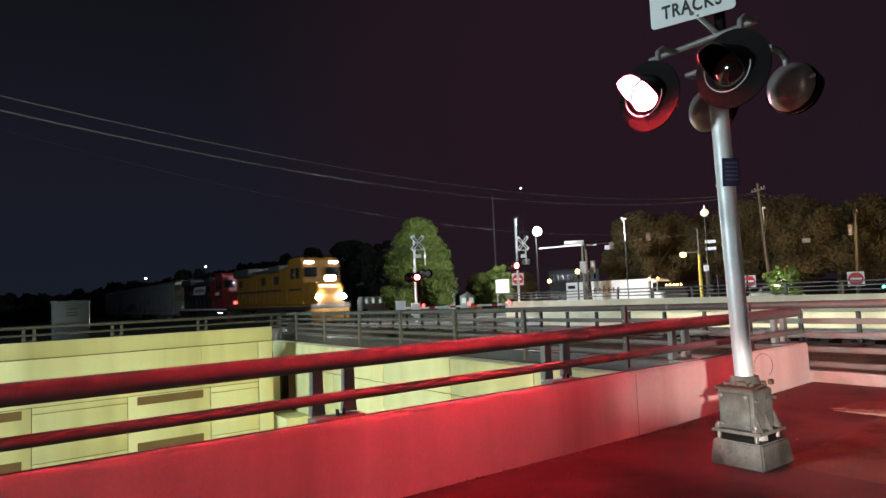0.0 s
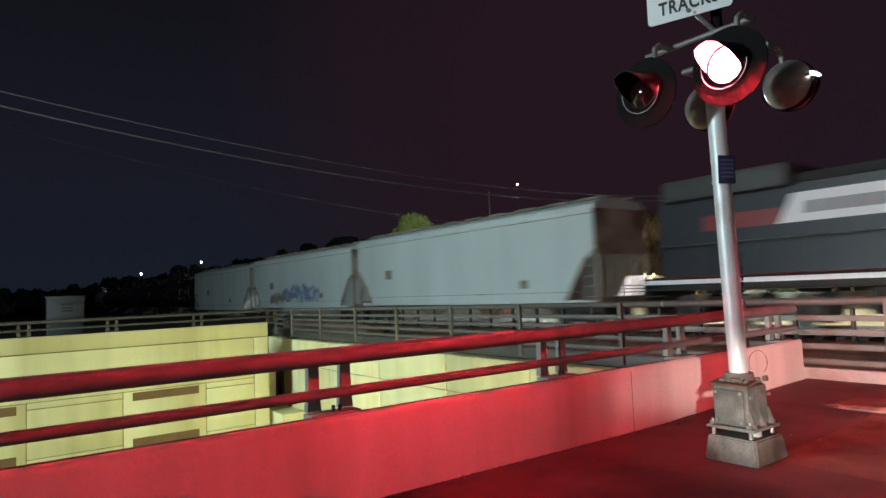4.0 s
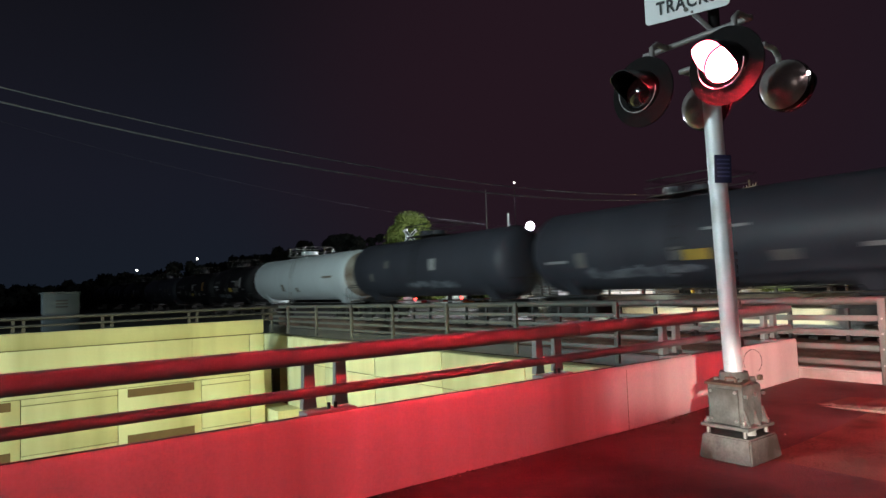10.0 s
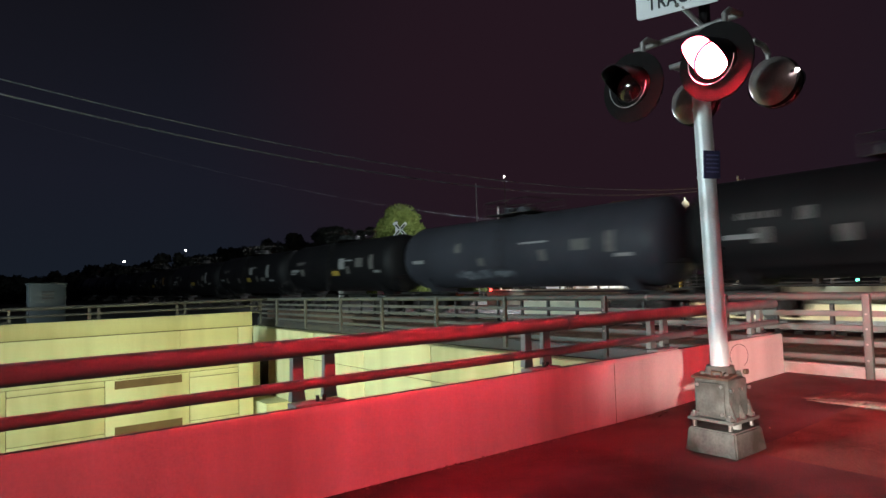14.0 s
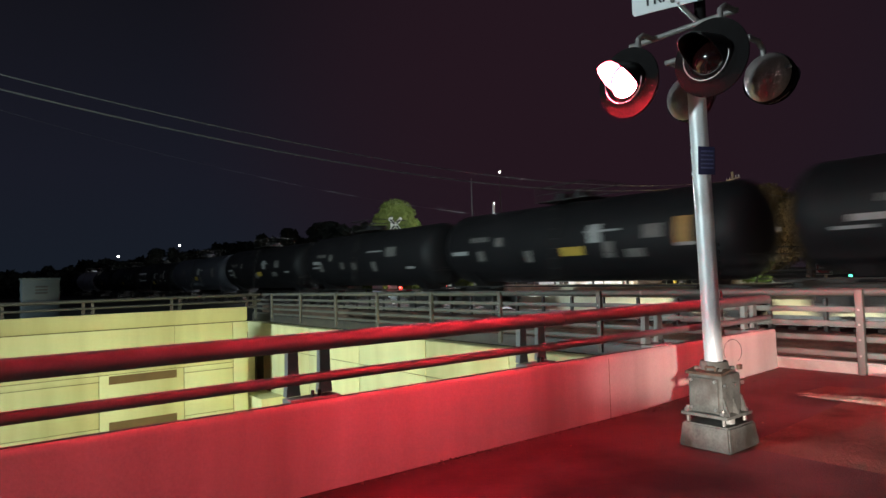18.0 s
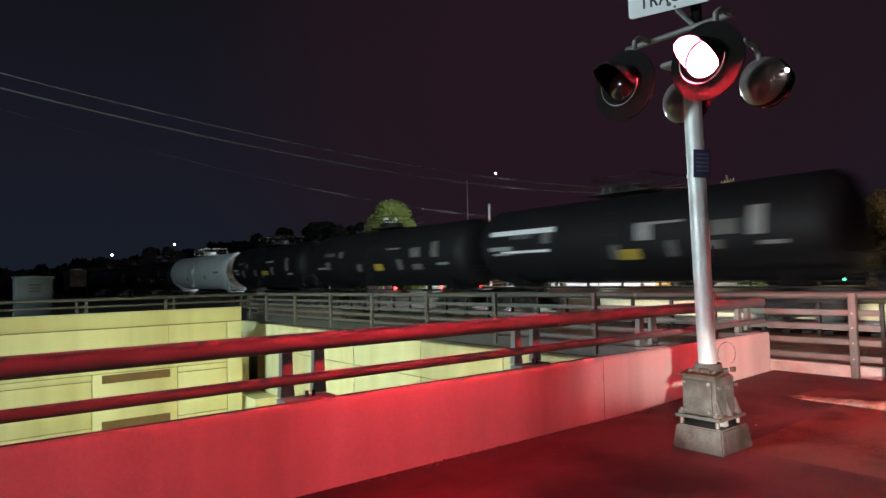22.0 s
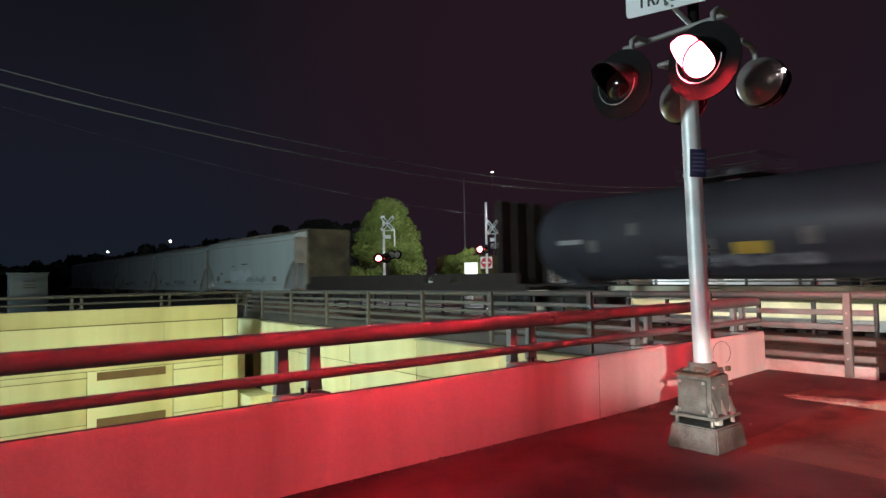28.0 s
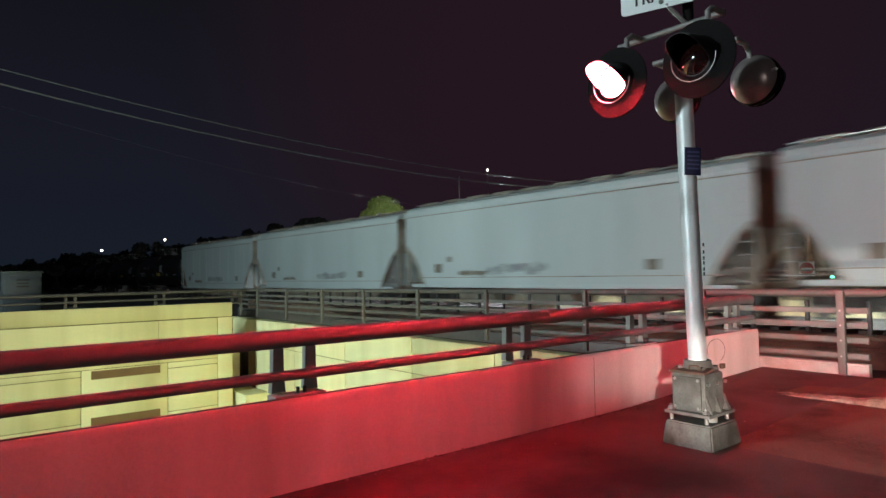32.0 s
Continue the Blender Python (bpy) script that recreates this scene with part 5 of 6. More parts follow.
def tree(x, y, height, spread, material, label, seed, clumps=26, count=150, size=0.3, base=-0.62, low=0.3, mid=0.58, profile=None):
    rng = np.random.default_rng(seed)
    t = root("tree", label, "tree", pose(x, y, base))
    bm = rod(B(), (0, 0, 0), (0.1, 0, height * 0.5), spread * 0.07, spread * 0.045, seg=10)
    for k in range(6):
        a = k * 1.05 + rng.uniform(-0.3, 0.3)
        z0 = height * rng.uniform(0.25, 0.48)
        rod(bm, (0.05, 0, z0), (math.cos(a) * spread * 0.5, math.sin(a) * spread * 0.5, height * rng.uniform(0.55, 0.85)), spread * 0.03, spread * 0.008, seg=7)
    part("trunk", bm, M_BARK, t)
    cs = []
    for k in range(clumps):
        zz = rng.uniform(low, 0.93)
        wide = spread * math.sqrt(max(0.06, 1 - ((zz - mid) / (1.02 - mid)) ** 2)) * 0.85
        if profile:
            wide = spread * float(np.interp(zz, *profile))
        a, q = rng.uniform(0, 6.28), math.sqrt(rng.uniform(0.05, 1))
        cs.append((math.cos(a) * wide * q, math.sin(a) * wide * q, height * zz, spread * rng.uniform(0.2, 0.34), spread * rng.uniform(0.16, 0.28)))
    v, f = leaves(cs, size, count, rng)
    me = bpy.data.meshes.new("crown")
    me.from_pydata(v.tolist(), [], f.tolist())
    me.materials.append(material)
    c = new("crown", me)
    c.parent = t
    return t


def polar(az, dist):
    return dist * math.cos(radians(az)), dist * math.sin(radians(az))


def far_signal(x, y, z, height, turn, label, buck, lamps, side=0.25):
    s = root("crossing_signal", label, "crossing signal", pose(x, y, z, 0, 0, turn))
    part("pole", rod(B(), (0, 0, 0), (0, 0, height), 0.085, seg=12), M_POLE, s)
    part("pole_cap", rod(B(), (0, 0, height), (0, 0, height + 0.06), 0.11, 0.08, seg=12), M_POLE, s)
    for a in (48, -48):
        part("crossbuck_board", box(B(), -0.13, -0.10, -0.66, 0.66, -0.115, 0.115), M_SIGN, s, at=pose(0, -side, height - buck, a, 0, 0))
        for q in (-0.3, 0.3):
            part("crossbuck_lettering", box(B(), -0.134, -0.129, q - 0.2, q + 0.2, -0.05, 0.05), M_INK, s, "dark lettering, not readable", at=pose(0, -side, height - buck, a, 0, 0))
    part("track_count_sign", box(B(), -0.13, -0.10, -0.22, 0.22, -0.13, 0.13), M_SIGN, s, at=pose(0, -side, height - buck - 0.95))
    part("side_pipe", rod(B(), (0, -0.75, height - buck - 1.6), (0, -0.75, height - buck - 0.45), 0.05, seg=8), M_POLE, s)
    part("pipe_bracket", rod(B(), (0, 0, height - buck - 0.5), (0, -0.75, height - buck - 0.5), 0.03, seg=8), M_POLE, s)
    part("cross_arm", rod(B(), (0, -0.95, height - lamps + 0.1), (0, 0.5, height - lamps + 0.1), 0.035, seg=8), M_BASE, s)
    part("control_case", box(B(), -0.2, 0.2, -0.2, 0.2, 0.3, 0.9, 0.03), M_SIGN, s)
    part("bell", ball(B(), (0, 0, height + 0.1), 0.1, 10, 0.7), M_BASE, s)
    out = []
    for dy in (0.42, -0.10):
        out.append((flasher(s, pose(-0.25, dy, height - lamps), M_GREYLAMP, 0.19, M_FARRED), dy > 0))
    for dy in (-0.55, -0.95):
        out.append((flasher(s, pose(0.1, dy, height - lamps + 0.25, 0, 0, 150), M_GREYLAMP, 0.17, M_FARRED), dy < -0.8))
    return s, out


M_FARBRICK = mat("grey_far_wall", (0.30, 0.31, 0.33), 0.85, scale=0.7, vary=0.2)
M_ORANGE = mat("orange_plate", (0.75, 0.22, 0.03), 0.5, vary=0.1, bump=0)
M_FARRED = mat("far_red_lens", (0.5, 0.02, 0.02), 0.2, glow=160, glow_colour=(1.0, 0.05, 0.06), bump=0)


def gate_arm(s, reach):
    part("gate_arm", box(B(), -0.1, -0.06, -reach, 0.4, 1.02, 1.16), M_SIGN, s, "white lowered gate arm with red bands", smooth=False)
    for k in range(int(reach / 1.5)):
        part("red_stripe", box(B(), -0.105, -0.055, -1.3 - k * 1.5, -0.9 - k * 1.5, 1.018, 1.162), M_RED, s, smooth=False)
    for k in (0.0, 0.52, 0.98):
        part("gate_light", rod(B(), (-0.08, -0.5 - k * (reach - 0.6), 1.16), (-0.08, -0.5 - k * (reach - 0.6), 1.36), 0.09, seg=8), M_REDGLOW, s, "red gate light")
    part("gate_mechanism", box(B(), -0.25, 0.3, -0.25, 0.35, 0.6, 1.45, 0.04), M_SIGN, s, "white gate mechanism box")
    part("counterweight", box(B(), -0.12, 0.06, 0.75, 1.45, 0.95, 1.65, 0.02), M_SIGN, s, "white counterweight plate")
    part("weight_arm", box(B(), -0.08, 0.0, 0.2, 1.0, 1.05, 1.2, 0.01), M_SIGN, s)
    part("warning_plate", box(B(), -0.13, -0.1, -reach * 0.68, -reach * 0.56, 0.72, 1.02), M_ORANGE, s, "small orange plate hung from the arm", smooth=False)


def no_entry(x, y, z, top, turn=0):
    s = root("no_entry_sign", "white square sign with a red disc on a post", "road sign", pose(x, y, z, 0, 0, turn), "no entry signs")
    part("post", rod(B(), (0, 0, 0), (0, 0, top), 0.04, seg=8), M_RAIL, s)
    part("board", box(B(), -0.06, -0.04, -0.45, 0.45, top - 0.9, top), M_SIGN, s)
    part("red_disc", rod(B(), (-0.075, 0, top - 0.45), (-0.06, 0, top - 0.45), 0.41, seg=24), M_RED, s, "red disc with a white bar")
    part("white_bar", box(B(), -0.082, -0.074, -0.3, 0.3, top - 0.51, top - 0.39), M_SIGN, s)
    return s


def street_lamp(x, y, z, height, material, arm=1.6, turn=0, r=0.16, pole=None, label="street lamp on a tall post, switched on"):
    s = root("street_lamp", label, "street lamp", pose(x, y, z, 0, 0, turn))
    part("post", rod(B(), (0, 0, 0), (0, 0, height), 0.1, 0.06, seg=10), pole or M_RAIL, s)
    if arm:
        part("arm", rod(B(), (0, 0, height - 0.1), (-arm, 0, height + 0.1), 0.04, seg=8), M_RAIL, s)
        part("lamp_head", box(B(), -arm - 0.35, -arm + 0.1, -0.14, 0.14, height + 0.1, height + 0.22, 0.03), M_RAIL, s)
    part("bulb", ball(B(), (-arm, 0, height + (0.05 if arm else 0.12)), r, 12), material, s, "glowing lamp")
    return s


def utility_pole(x, y, z, height, turn=0, box_at=0.0, lean=(0.0, 0.0)):
    s = root("utility_pole", "weathered timber utility pole with a cross arm", "utility pole", pose(x, y, z, 0, 0, turn), "utility poles")
    top = Matrix.Rotation(radians(-turn), 3, "Z") @ Vector((*lean, 0))
    part("pole", rod(B(), (0, 0, 0), (top.x, top.y, height), 0.16, 0.10, seg=10), M_WOOD, s)
    arm = part("cross_arm", box(B(), -0.06, 0.06, -1.1, 1.1, -0.06, 0.06), M_WOOD, s, at=pose(top.x * 0.94, top.y * 0.94, height - 0.64))
    for y0 in (-1.0, -0.5, 0.5, 1.0):
        part("insulator", rod(B(), (0, y0, 0.06), (0, y0, 0.24), 0.05, 0.03, seg=8), M_GREYLAMP, arm)
    if box_at:
        part("transformer", rod(B(), (-0.1, 0.32, height - box_at - 0.9), (-0.1, 0.32, height - box_at), 0.2, seg=12), M_GREYLAMP, s)
    return s


def wire(a, b, sag, r=0.018, label="overhead cable between utility poles"):
    cu = bpy.data.curves.new("overhead_cable", "CURVE")
    cu.dimensions, cu.bevel_depth, cu.bevel_resolution = "3D", r, 1
    n = 40
    sp = cu.splines.new("POLY")
    sp.points.add(n)
    for i in range(n + 1):
        u = i / n
        p = Vector(a).lerp(Vector(b), u)
        p.z -= 4 * sag * u * (1 - u)
        sp.points[i].co = (*p, 1)
    cu.materials.append(M_WIRE)
    return tagged(new("overhead_cable", cu), label, "cable")


def truck(x, y, z):
    t = root("semi_truck", "white box trailer pulled by a white lorry cab", "truck", pose(x, y, z))
    part("trailer", box(B(), -1.25, 1.25, 0.0, 11.2, 1.15, 4.05, 0.03), M_TRUCK, t)
    part("coupling", box(B(), -1.0, 1.0, -0.3, 0.0, 0.9, 1.3), M_DARKM, t)
    for i in range(8):
        big = i in (0, 4)
        flat_mark(t, 8.3 - i * 0.64, 3.05 + (0.1 if big else 0), 0.13, 0.75 if big else 0.52, M_TRUCKINK, -1.256, "lettering")
        flat_mark(t, 8.08 - i * 0.64, 3.05 + (0.1 if big else 0), 0.10, 0.75 if big else 0.52, M_TRUCKINK, -1.256, "lettering", skew=0.12)
    flat_mark(t, 10.4, 3.5, 1.1, 0.36, M_INK, -1.256, "badge")
    part("side_door", box(B(), -1.27, -1.245, 1.0, 2.2, 1.3, 3.3), M_TRUCK, t, "side door in the trailer", smooth=False)
    for yy in (0.05, 11.15):
        part("corner_post", box(B(), -1.275, -1.24, yy - 0.05, yy + 0.05, 1.15, 4.05), M_SIGN, t, smooth=False)
    for z0 in (1.15, 3.97):
        part("trailer_rail", box(B(), -1.272, -1.245, 0.0, 11.2, z0, z0 + 0.08), M_SIGN, t, smooth=False)
    part("skirt", box(B(), -1.2, 1.2, 0.5, 10.7, 0.95, 1.15), M_DARKM, t)
    bm = side_prism(B(), [(-0.2, 0.7), (-0.2, 3.95), (-0.6, 3.95), (-0.95, 3.75), (-1.12, 2.75), (-1.42, 2.4), (-1.52, 2.1), (-1.52, 0.7)], -1.2, 1.2)
    bmesh.ops.bevel(bm, geom=bm.edges[:], offset=0.06, segments=2, affect="EDGES")
    part("cab", bm, M_TRUCK, t)
    part("cab_window", box(B(), -1.22, -1.19, -0.98, -0.52, 2.75, 3.6, 0.04), M_GLASS, t, "dark side window")
    part("windscreen", side_prism(B(), [(-1.00, 3.7), (-1.17, 2.8), (-1.12, 2.8), (-0.95, 3.7)], -1.05, 1.05), M_GLASS, t, smooth=False)
    part("sleeper_gap", box(B(), -1.215, -1.195, -0.32, -0.2, 0.9, 3.9), M_DARKM, t, "dark gap behind the cab", smooth=False)
    part("red_flank", box(B(), -1.225, -1.195, -0.42, -0.34, 0.9, 2.3), M_RED, t, "red stripe on the cab", smooth=False)
    part("mirror", box(B(), -1.5, -1.4, -1.35, -1.25, 2.7, 3.4, 0.03), M_DARKM, t)
    part("mirror_arm", rod(B(), (-1.2, -1.2, 3.4), (-1.45, -1.3, 3.4), 0.025, seg=6), M_DARKM, t)
    part("grille", box(B(), -0.6, 0.6, -1.56, -1.51, 1.0, 2.1, 0.02), M_STEEL, t)
    part("exhaust_stack", rod(B(), (-1.0, -0.15, 1.2), (-1.0, -0.15, 4.4), 0.09, seg=10), M_STEEL, t)
    for yy in (-0.1, -1.1):
        part("roof_light", ball(B(), (-1.1, yy, 4.02), 0.12, 8), M_ORANGELAMP, t, "amber roof light")
    for yy in (-0.95, 0.8, 8.8, 10.0):
        for sx in (-1.05, 1.05):
            part("wheel", rod(B(), (sx - 0.15, yy, 0.5), (sx + 0.15, yy, 0.5), 0.5, seg=18), M_TYRE, t)
    return t


M_SIGNALHEAD = mat("dark_brown_signal_head", (0.035, 0.022, 0.018), 0.6, vary=0.2, bump=0)
M_PALEWALL = mat("pale_wall_paint", (0.62, 0.66, 0.62), 0.7, scale=1.5, vary=0.15)
# yellow lamplight on the lower post put into its colour
M_YPOST = mat("lamplit_yellow_post", (0.62, 0.42, 0.05), 0.6, vary=0.15, bump=0)


def camera_post(az, d):
    p = root("slim_pole", "slim pole, its lit top coloured white, with a small white head above the signals", "pole", pose(*polar(az, d), -0.6, 0, 0, az))
    low, top = d * math.tan(radians(3.9)) + 2.0, d * math.tan(radians(5.85)) + 2.0
    # unlit length dark, lit top white: the light is put into the colours
    part("lower_pole", rod(B(), (0, 0, 0), (0, 0, low), 0.04, seg=8), M_DARKM, p)
    part("upper_pole", rod(B(), (0, 0, low), (0, 0, top), 0.045, seg=8), M_SIGN, p)
    part("head", box(B(), -0.18, 0.18, -0.24, 0.22, top - 0.05, top + 0.08, 0.03), M_SIGN, p, "white camera head")
    part("tip", rod(B(), (0, 0.14, top + 0.06), (0, 0.2, top + 0.2), 0.06, seg=8), M_SIGN, p)


def far_side():
    out = []
    # lit wall with railing beyond the tracks
    bm = box(B(), 31, 31.35, -120, 35.2, -0.7, 0.66, 0.01)
    struct("wall_far", bm, M_FARWALL, "pale lit concrete parapet wall beyond the tracks", "wall")
    f = root("far_railing", "two-bar metal railing on the far parapet", "railing", pose(0, 0, 0))
    for z in (0.86, 1.05, 1.24):
        part("bar", rod(B(), (31.17, -120, z), (31.17, 35.2, z), 0.035, seg=8), M_RAIL, f)
    for i in range(62):
        part("post", box(B(), 31.12, 31.22, 35 - i * 2.5, 35.1 - i * 2.5, 0.66, 1.27), M_RAIL, f)
    s1, b1 = far_signal(24.6, 37.35, -0.6, 6.2, 62, "railroad crossing signal with lowered gate beyond the tracks", 0.5, 2.95)
    gate_arm(s1, 6.9)
    s2, b2 = far_signal(32.6, 35.4, -0.6, 7.4, 20, "tall railroad crossing signal beyond the tracks", 1.85, 3.5, 0.6)
    out += b1 + b2
    tree(*polar(56.25, 72), 10.85, 4.6, M_LEAF, "bright green leafy tree lit by a street lamp", 8, 110, 560, 0.17, low=0.08, profile=((0.08, 0.25, 0.5, 0.75, 0.95), (0.8, 0.86, 0.72, 0.42, 0.08)))
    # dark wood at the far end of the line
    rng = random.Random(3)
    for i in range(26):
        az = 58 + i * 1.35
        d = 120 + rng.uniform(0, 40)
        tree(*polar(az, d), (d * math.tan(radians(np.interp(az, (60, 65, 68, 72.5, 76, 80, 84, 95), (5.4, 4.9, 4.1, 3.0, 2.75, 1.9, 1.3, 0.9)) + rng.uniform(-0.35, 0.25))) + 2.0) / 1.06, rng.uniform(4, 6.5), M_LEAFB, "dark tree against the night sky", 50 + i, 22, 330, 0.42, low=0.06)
    for az, d, h, sp, sd in ((37.3, 84, 8.8, 4.3, 11), (35.5, 80, 10.4, 6.4, 12), (31.5, 84, 10.2, 6, 13), (26.5, 80, 10.6, 7, 14), (22, 78, 9.8, 6.5, 15), (17.5, 80, 9.4, 6.5, 16), (12, 82, 9.5, 7, 17), (47.5, 95, 4.5, 4, 18), (50, 90, 4.2, 4, 19)):
        tree(*polar(az, d), h, sp, M_LEAFD, "broad dark olive tree behind the road", sd, 40, 1500, 0.155)
    # lamps
    street_lamp(*polar(45.6, 52), -0.6, 6.67, M_WHITELAMP, 0.6, 60, 0.34, M_DARKM, label="very bright white street lamp")
    for az, d, el in ((44.62, 80, 0.73), (42.11, 68, 1.46), (41.28, 69, 1.42)):
        street_lamp(*polar(az, d), -0.6, 1.9 + d * math.tan(radians(el)), M_ORANGELAMP, 0, 0, 0.25, M_DARKM, label="orange sodium street lamp")
    g = street_lamp(*polar(31.35, 58), -0.6, 7.85, M_GLOBE, 0, 0, 0.34, M_DARKM, label="dark lamp post with a pale globe and finial")
    part("finial", rod(B(), (0, 0, 8.25), (0, 0, 8.6), 0.1, 0.02, seg=8), M_GLOBE, g)
    part("post_sleeve", rod(B(), (0, 0, 0), (0, 0, 3.4), 0.3, 0.2, seg=10), M_DARKM, g)
    part("notice", box(B(), -0.4, -0.36, -0.3, 0.2, 3.0, 3.5), M_GREYLAMP, g)
    p = root("street_lamp", "slim post with a glowing orange sodium lamp on an arm", "street lamp", pose(*polar(32.0, 56), -0.6))
    part("post", rod(B(), (0, 0, 0), (0, 0, 4.4), 0.15, 0.11, seg=10), M_YPOST, p)
    part("upper_tube", rod(B(), (0, 0, 4.4), (0, 0, 6.5), 0.06, seg=8), M_RAIL, p)
    lx, ly = polar(33.25, 56.4)[0] - polar(32.0, 56)[0], polar(33.25, 56.4)[1] - polar(32.0, 56)[1]
    part("lamp_arm", rod(B(), (0, 0, 4.55), (lx, ly, 4.62), 0.035, seg=8), M_RAIL, p)
    part("lamp_hood", rod(B(), (lx, ly, 4.60), (lx, ly, 4.74), 0.26, 0.10, seg=14), M_RAIL, p)
    part("lamp_globe", ball(B(), (lx, ly, 4.44), 0.25, 14), M_ORANGELAMP, p, "glowing orange lamp")
    camera_post(37.9, 60)
    camera_post(26.98, 66)
    for az, el, d in ((79.25, 2.24, 170), (74.64, 3.11, 170), (83.88, 1.39, 180), (60.85, 4.26, 190), (46.7, 9.13, 120)):
        x, y = polar(az, d)
        street_lamp(x, y, -0.6, 2.0 + d * math.tan(radians(el)), M_FARLAMP, 0, 0, 0.24 if el < 4 else 0.16, M_WOOD, "distant lamp on a dark mast")
    # poles and cables
    ux, uy = polar(26.8, 62)
    utility_pole(ux, uy, -0.6, 10.6, -33, lean=(-0.20, 0.40))
    ux, uy = ux - 0.18, uy + 0.36
    vx, vy = polar(21.0, 66)
    utility_pole(vx, vy, -0.6, 8.2, -62, 1.6, lean=(0.12, -0.32))
    wire((ux, uy, 9.2), (-9, 28, 11.0), 2.62, 0.028)
    wire((ux, uy, 9.1), (-9, 27.6, 10.4), 2.85, 0.036)
    wire((vx, 45, 7.4), (0, 45, 12.4), 2.2, 0.0055)
    wire((ux, uy, 9.3), (vx, vy, 7.4), 0.6, 0.014)
    m = root("lattice_mast", "thin dark mast far behind the tracks", "mast", pose(*polar(49.3, 95), -0.6))
    part("pole", rod(B(), (0, 0, 0), (0, 0, 95 * math.tan(radians(8.7)) + 2.0), 0.13, 0.07, seg=8), M_RAIL, m)
    # traffic signals hung on a mast arm
    wx, wy = polar(41.15, 66)
    w = root("utility_pole", "timber utility pole with two pale transformers, lit orange", "utility pole", pose(wx, wy, -0.6, 0, 0, 41), "utility poles")
    part("pole", rod(B(), (0, -0.15, 0), (0, 0.25, 66 * math.tan(radians(4.0)) + 2.0), 0.17, 0.12, seg=10), M_WOOD, w)
    for q in (-0.45, 0.6):
        part("transformer", rod(B(), (-0.2, q, 3.6), (-0.2, q, 4.7), 0.24, seg=12), M_GREYLAMP, w, "pale cylindrical transformer")
    part("cross_arm", box(B(), -0.06, 0.06, -0.9, 1.6, 6.3, 6.42), M_SIGN, w)
    gx, gy = polar(41.6, 64)
    g = root("traffic_signal", "traffic signal mast with a long arm and dark signal heads", "traffic signal", pose(gx, gy, -0.6))
    part("post", rod(B(), (0, 0, 0), (0, 0, 6.7), 0.13, 0.1, seg=10), M_WOOD, g)
    part("arm_box", box(B(), -0.2, 0.2, -0.2, 1.7, 6.35, 6.75, 0.05), M_GREYLAMP, g, "grey box on the arm", at=pose(0, 0, 0, 0, 0, 41))
    part("arm", rod(B(), (0, 0, 6.3), (polar(45.35, 62)[0] - gx, polar(45.35, 62)[1] - gy, 6.0), 0.07, seg=8), M_SIGN, g, "pale arm")
    part("case", box(B(), -0.3, 0.1, -0.5, -0.1, 3.4, 4.6, 0.04), M_GREYLAMP, g)
    for az, el in ((35.98, 4.13), (39.08, 3.59)):
        hx, hy = polar(az, 64)
        q = part("signal_head", box(B(), -0.2, 0.2, -0.62, 0.62, -0.36, 0.36, 0.04), M_SIGNALHEAD, g, "dark horizontal signal head", at=pose(hx - gx, hy - gy, 2.0 + 64 * math.tan(radians(el)), 0, 0, -50))
    hx, hy = polar(39.3, 63.6)
    part("span_sign", box(B(), -0.03, 0.03, -0.4, 0.4, -0.2, 0.2), M_GREYLAMP, g, "pale sign on the span wire", at=pose(hx - gx, hy - gy, 2.0 + 64 * math.tan(radians(3.45)), 0, 0, 40))
    hx, hy = polar(24.1, 62)
    part("span_sign", box(B(), -0.03, 0.03, -0.3, 0.3, -0.18, 0.18), M_GREYLAMP, g, "pale sign on the span wire", at=pose(hx - gx, hy - gy, 2.0 + 62 * math.tan(radians(3.0)), 0, 0, 25))
    part("span_wire", rod(B(), (0, 0, 6.2), (polar(25, 64)[0] - gx, polar(25, 64)[1] - gy, 6.9), 0.03, seg=6), M_DARKM, g)
    for az, d, top in ((28.35, 55, 1.85), (21.05, 47, 1.72)):
        no_entry(*polar(az, d), -1.2, top + 1.2, az)
    no_entry(*polar(47.4, 49), -0.6, 3.35, 47)
    for az, d, w, h in ((53.9, 82, 2.3, 2.7), (52.0, 84, 2.0, 2.2)):
        x, y = polar(az, d)
        b = root("small_building", "small pale gabled building with a brightly lit front", "building", pose(x, y, -0.62, 0, 0, az))
        part("wall", box(B(), 0, 2.5, -w / 2, w / 2, 0, h - 0.6), M_PALEWALL, b, smooth=False)
        part("gable", side_prism(B(), [(-w / 2, h - 0.6), (w / 2, h - 0.6), (0, h)], 0, 2.5), M_PALEWALL, b, smooth=False)
        for k in (-1, 1):
            part("lit_window", box(B(), -0.03, 0.0, k * w / 4 - w / 7, k * w / 4 + w / 7, h * 0.3, h - 0.8), M_SHOP, b, "bright window", smooth=False)
    for az, d, n in ((60.0, 76, 5), (58.0, 79, 3)):
        v = root("parked_van", "pale parked van with bright windows beyond the crossing", "van", pose(*polar(az, d), -0.62, 0, 0, az))
        part("body", side_prism(B(), [(-0.5 * n, 0.35), (-0.5 * n, 1.3), (-0.4 * n, 2.0), (0.45 * n, 2.1), (0.5 * n, 1.6), (0.5 * n, 0.35)], -0.9, 0.9), M_PALEWALL, v)
        for k in range(n):
            part("window", box(B(), -0.93, -0.9, -0.38 * n + k * 0.8, 0.25 + k * 0.8 - 0.38 * n, 1.3, 1.85), M_SHOP, v, "bright window", smooth=False)
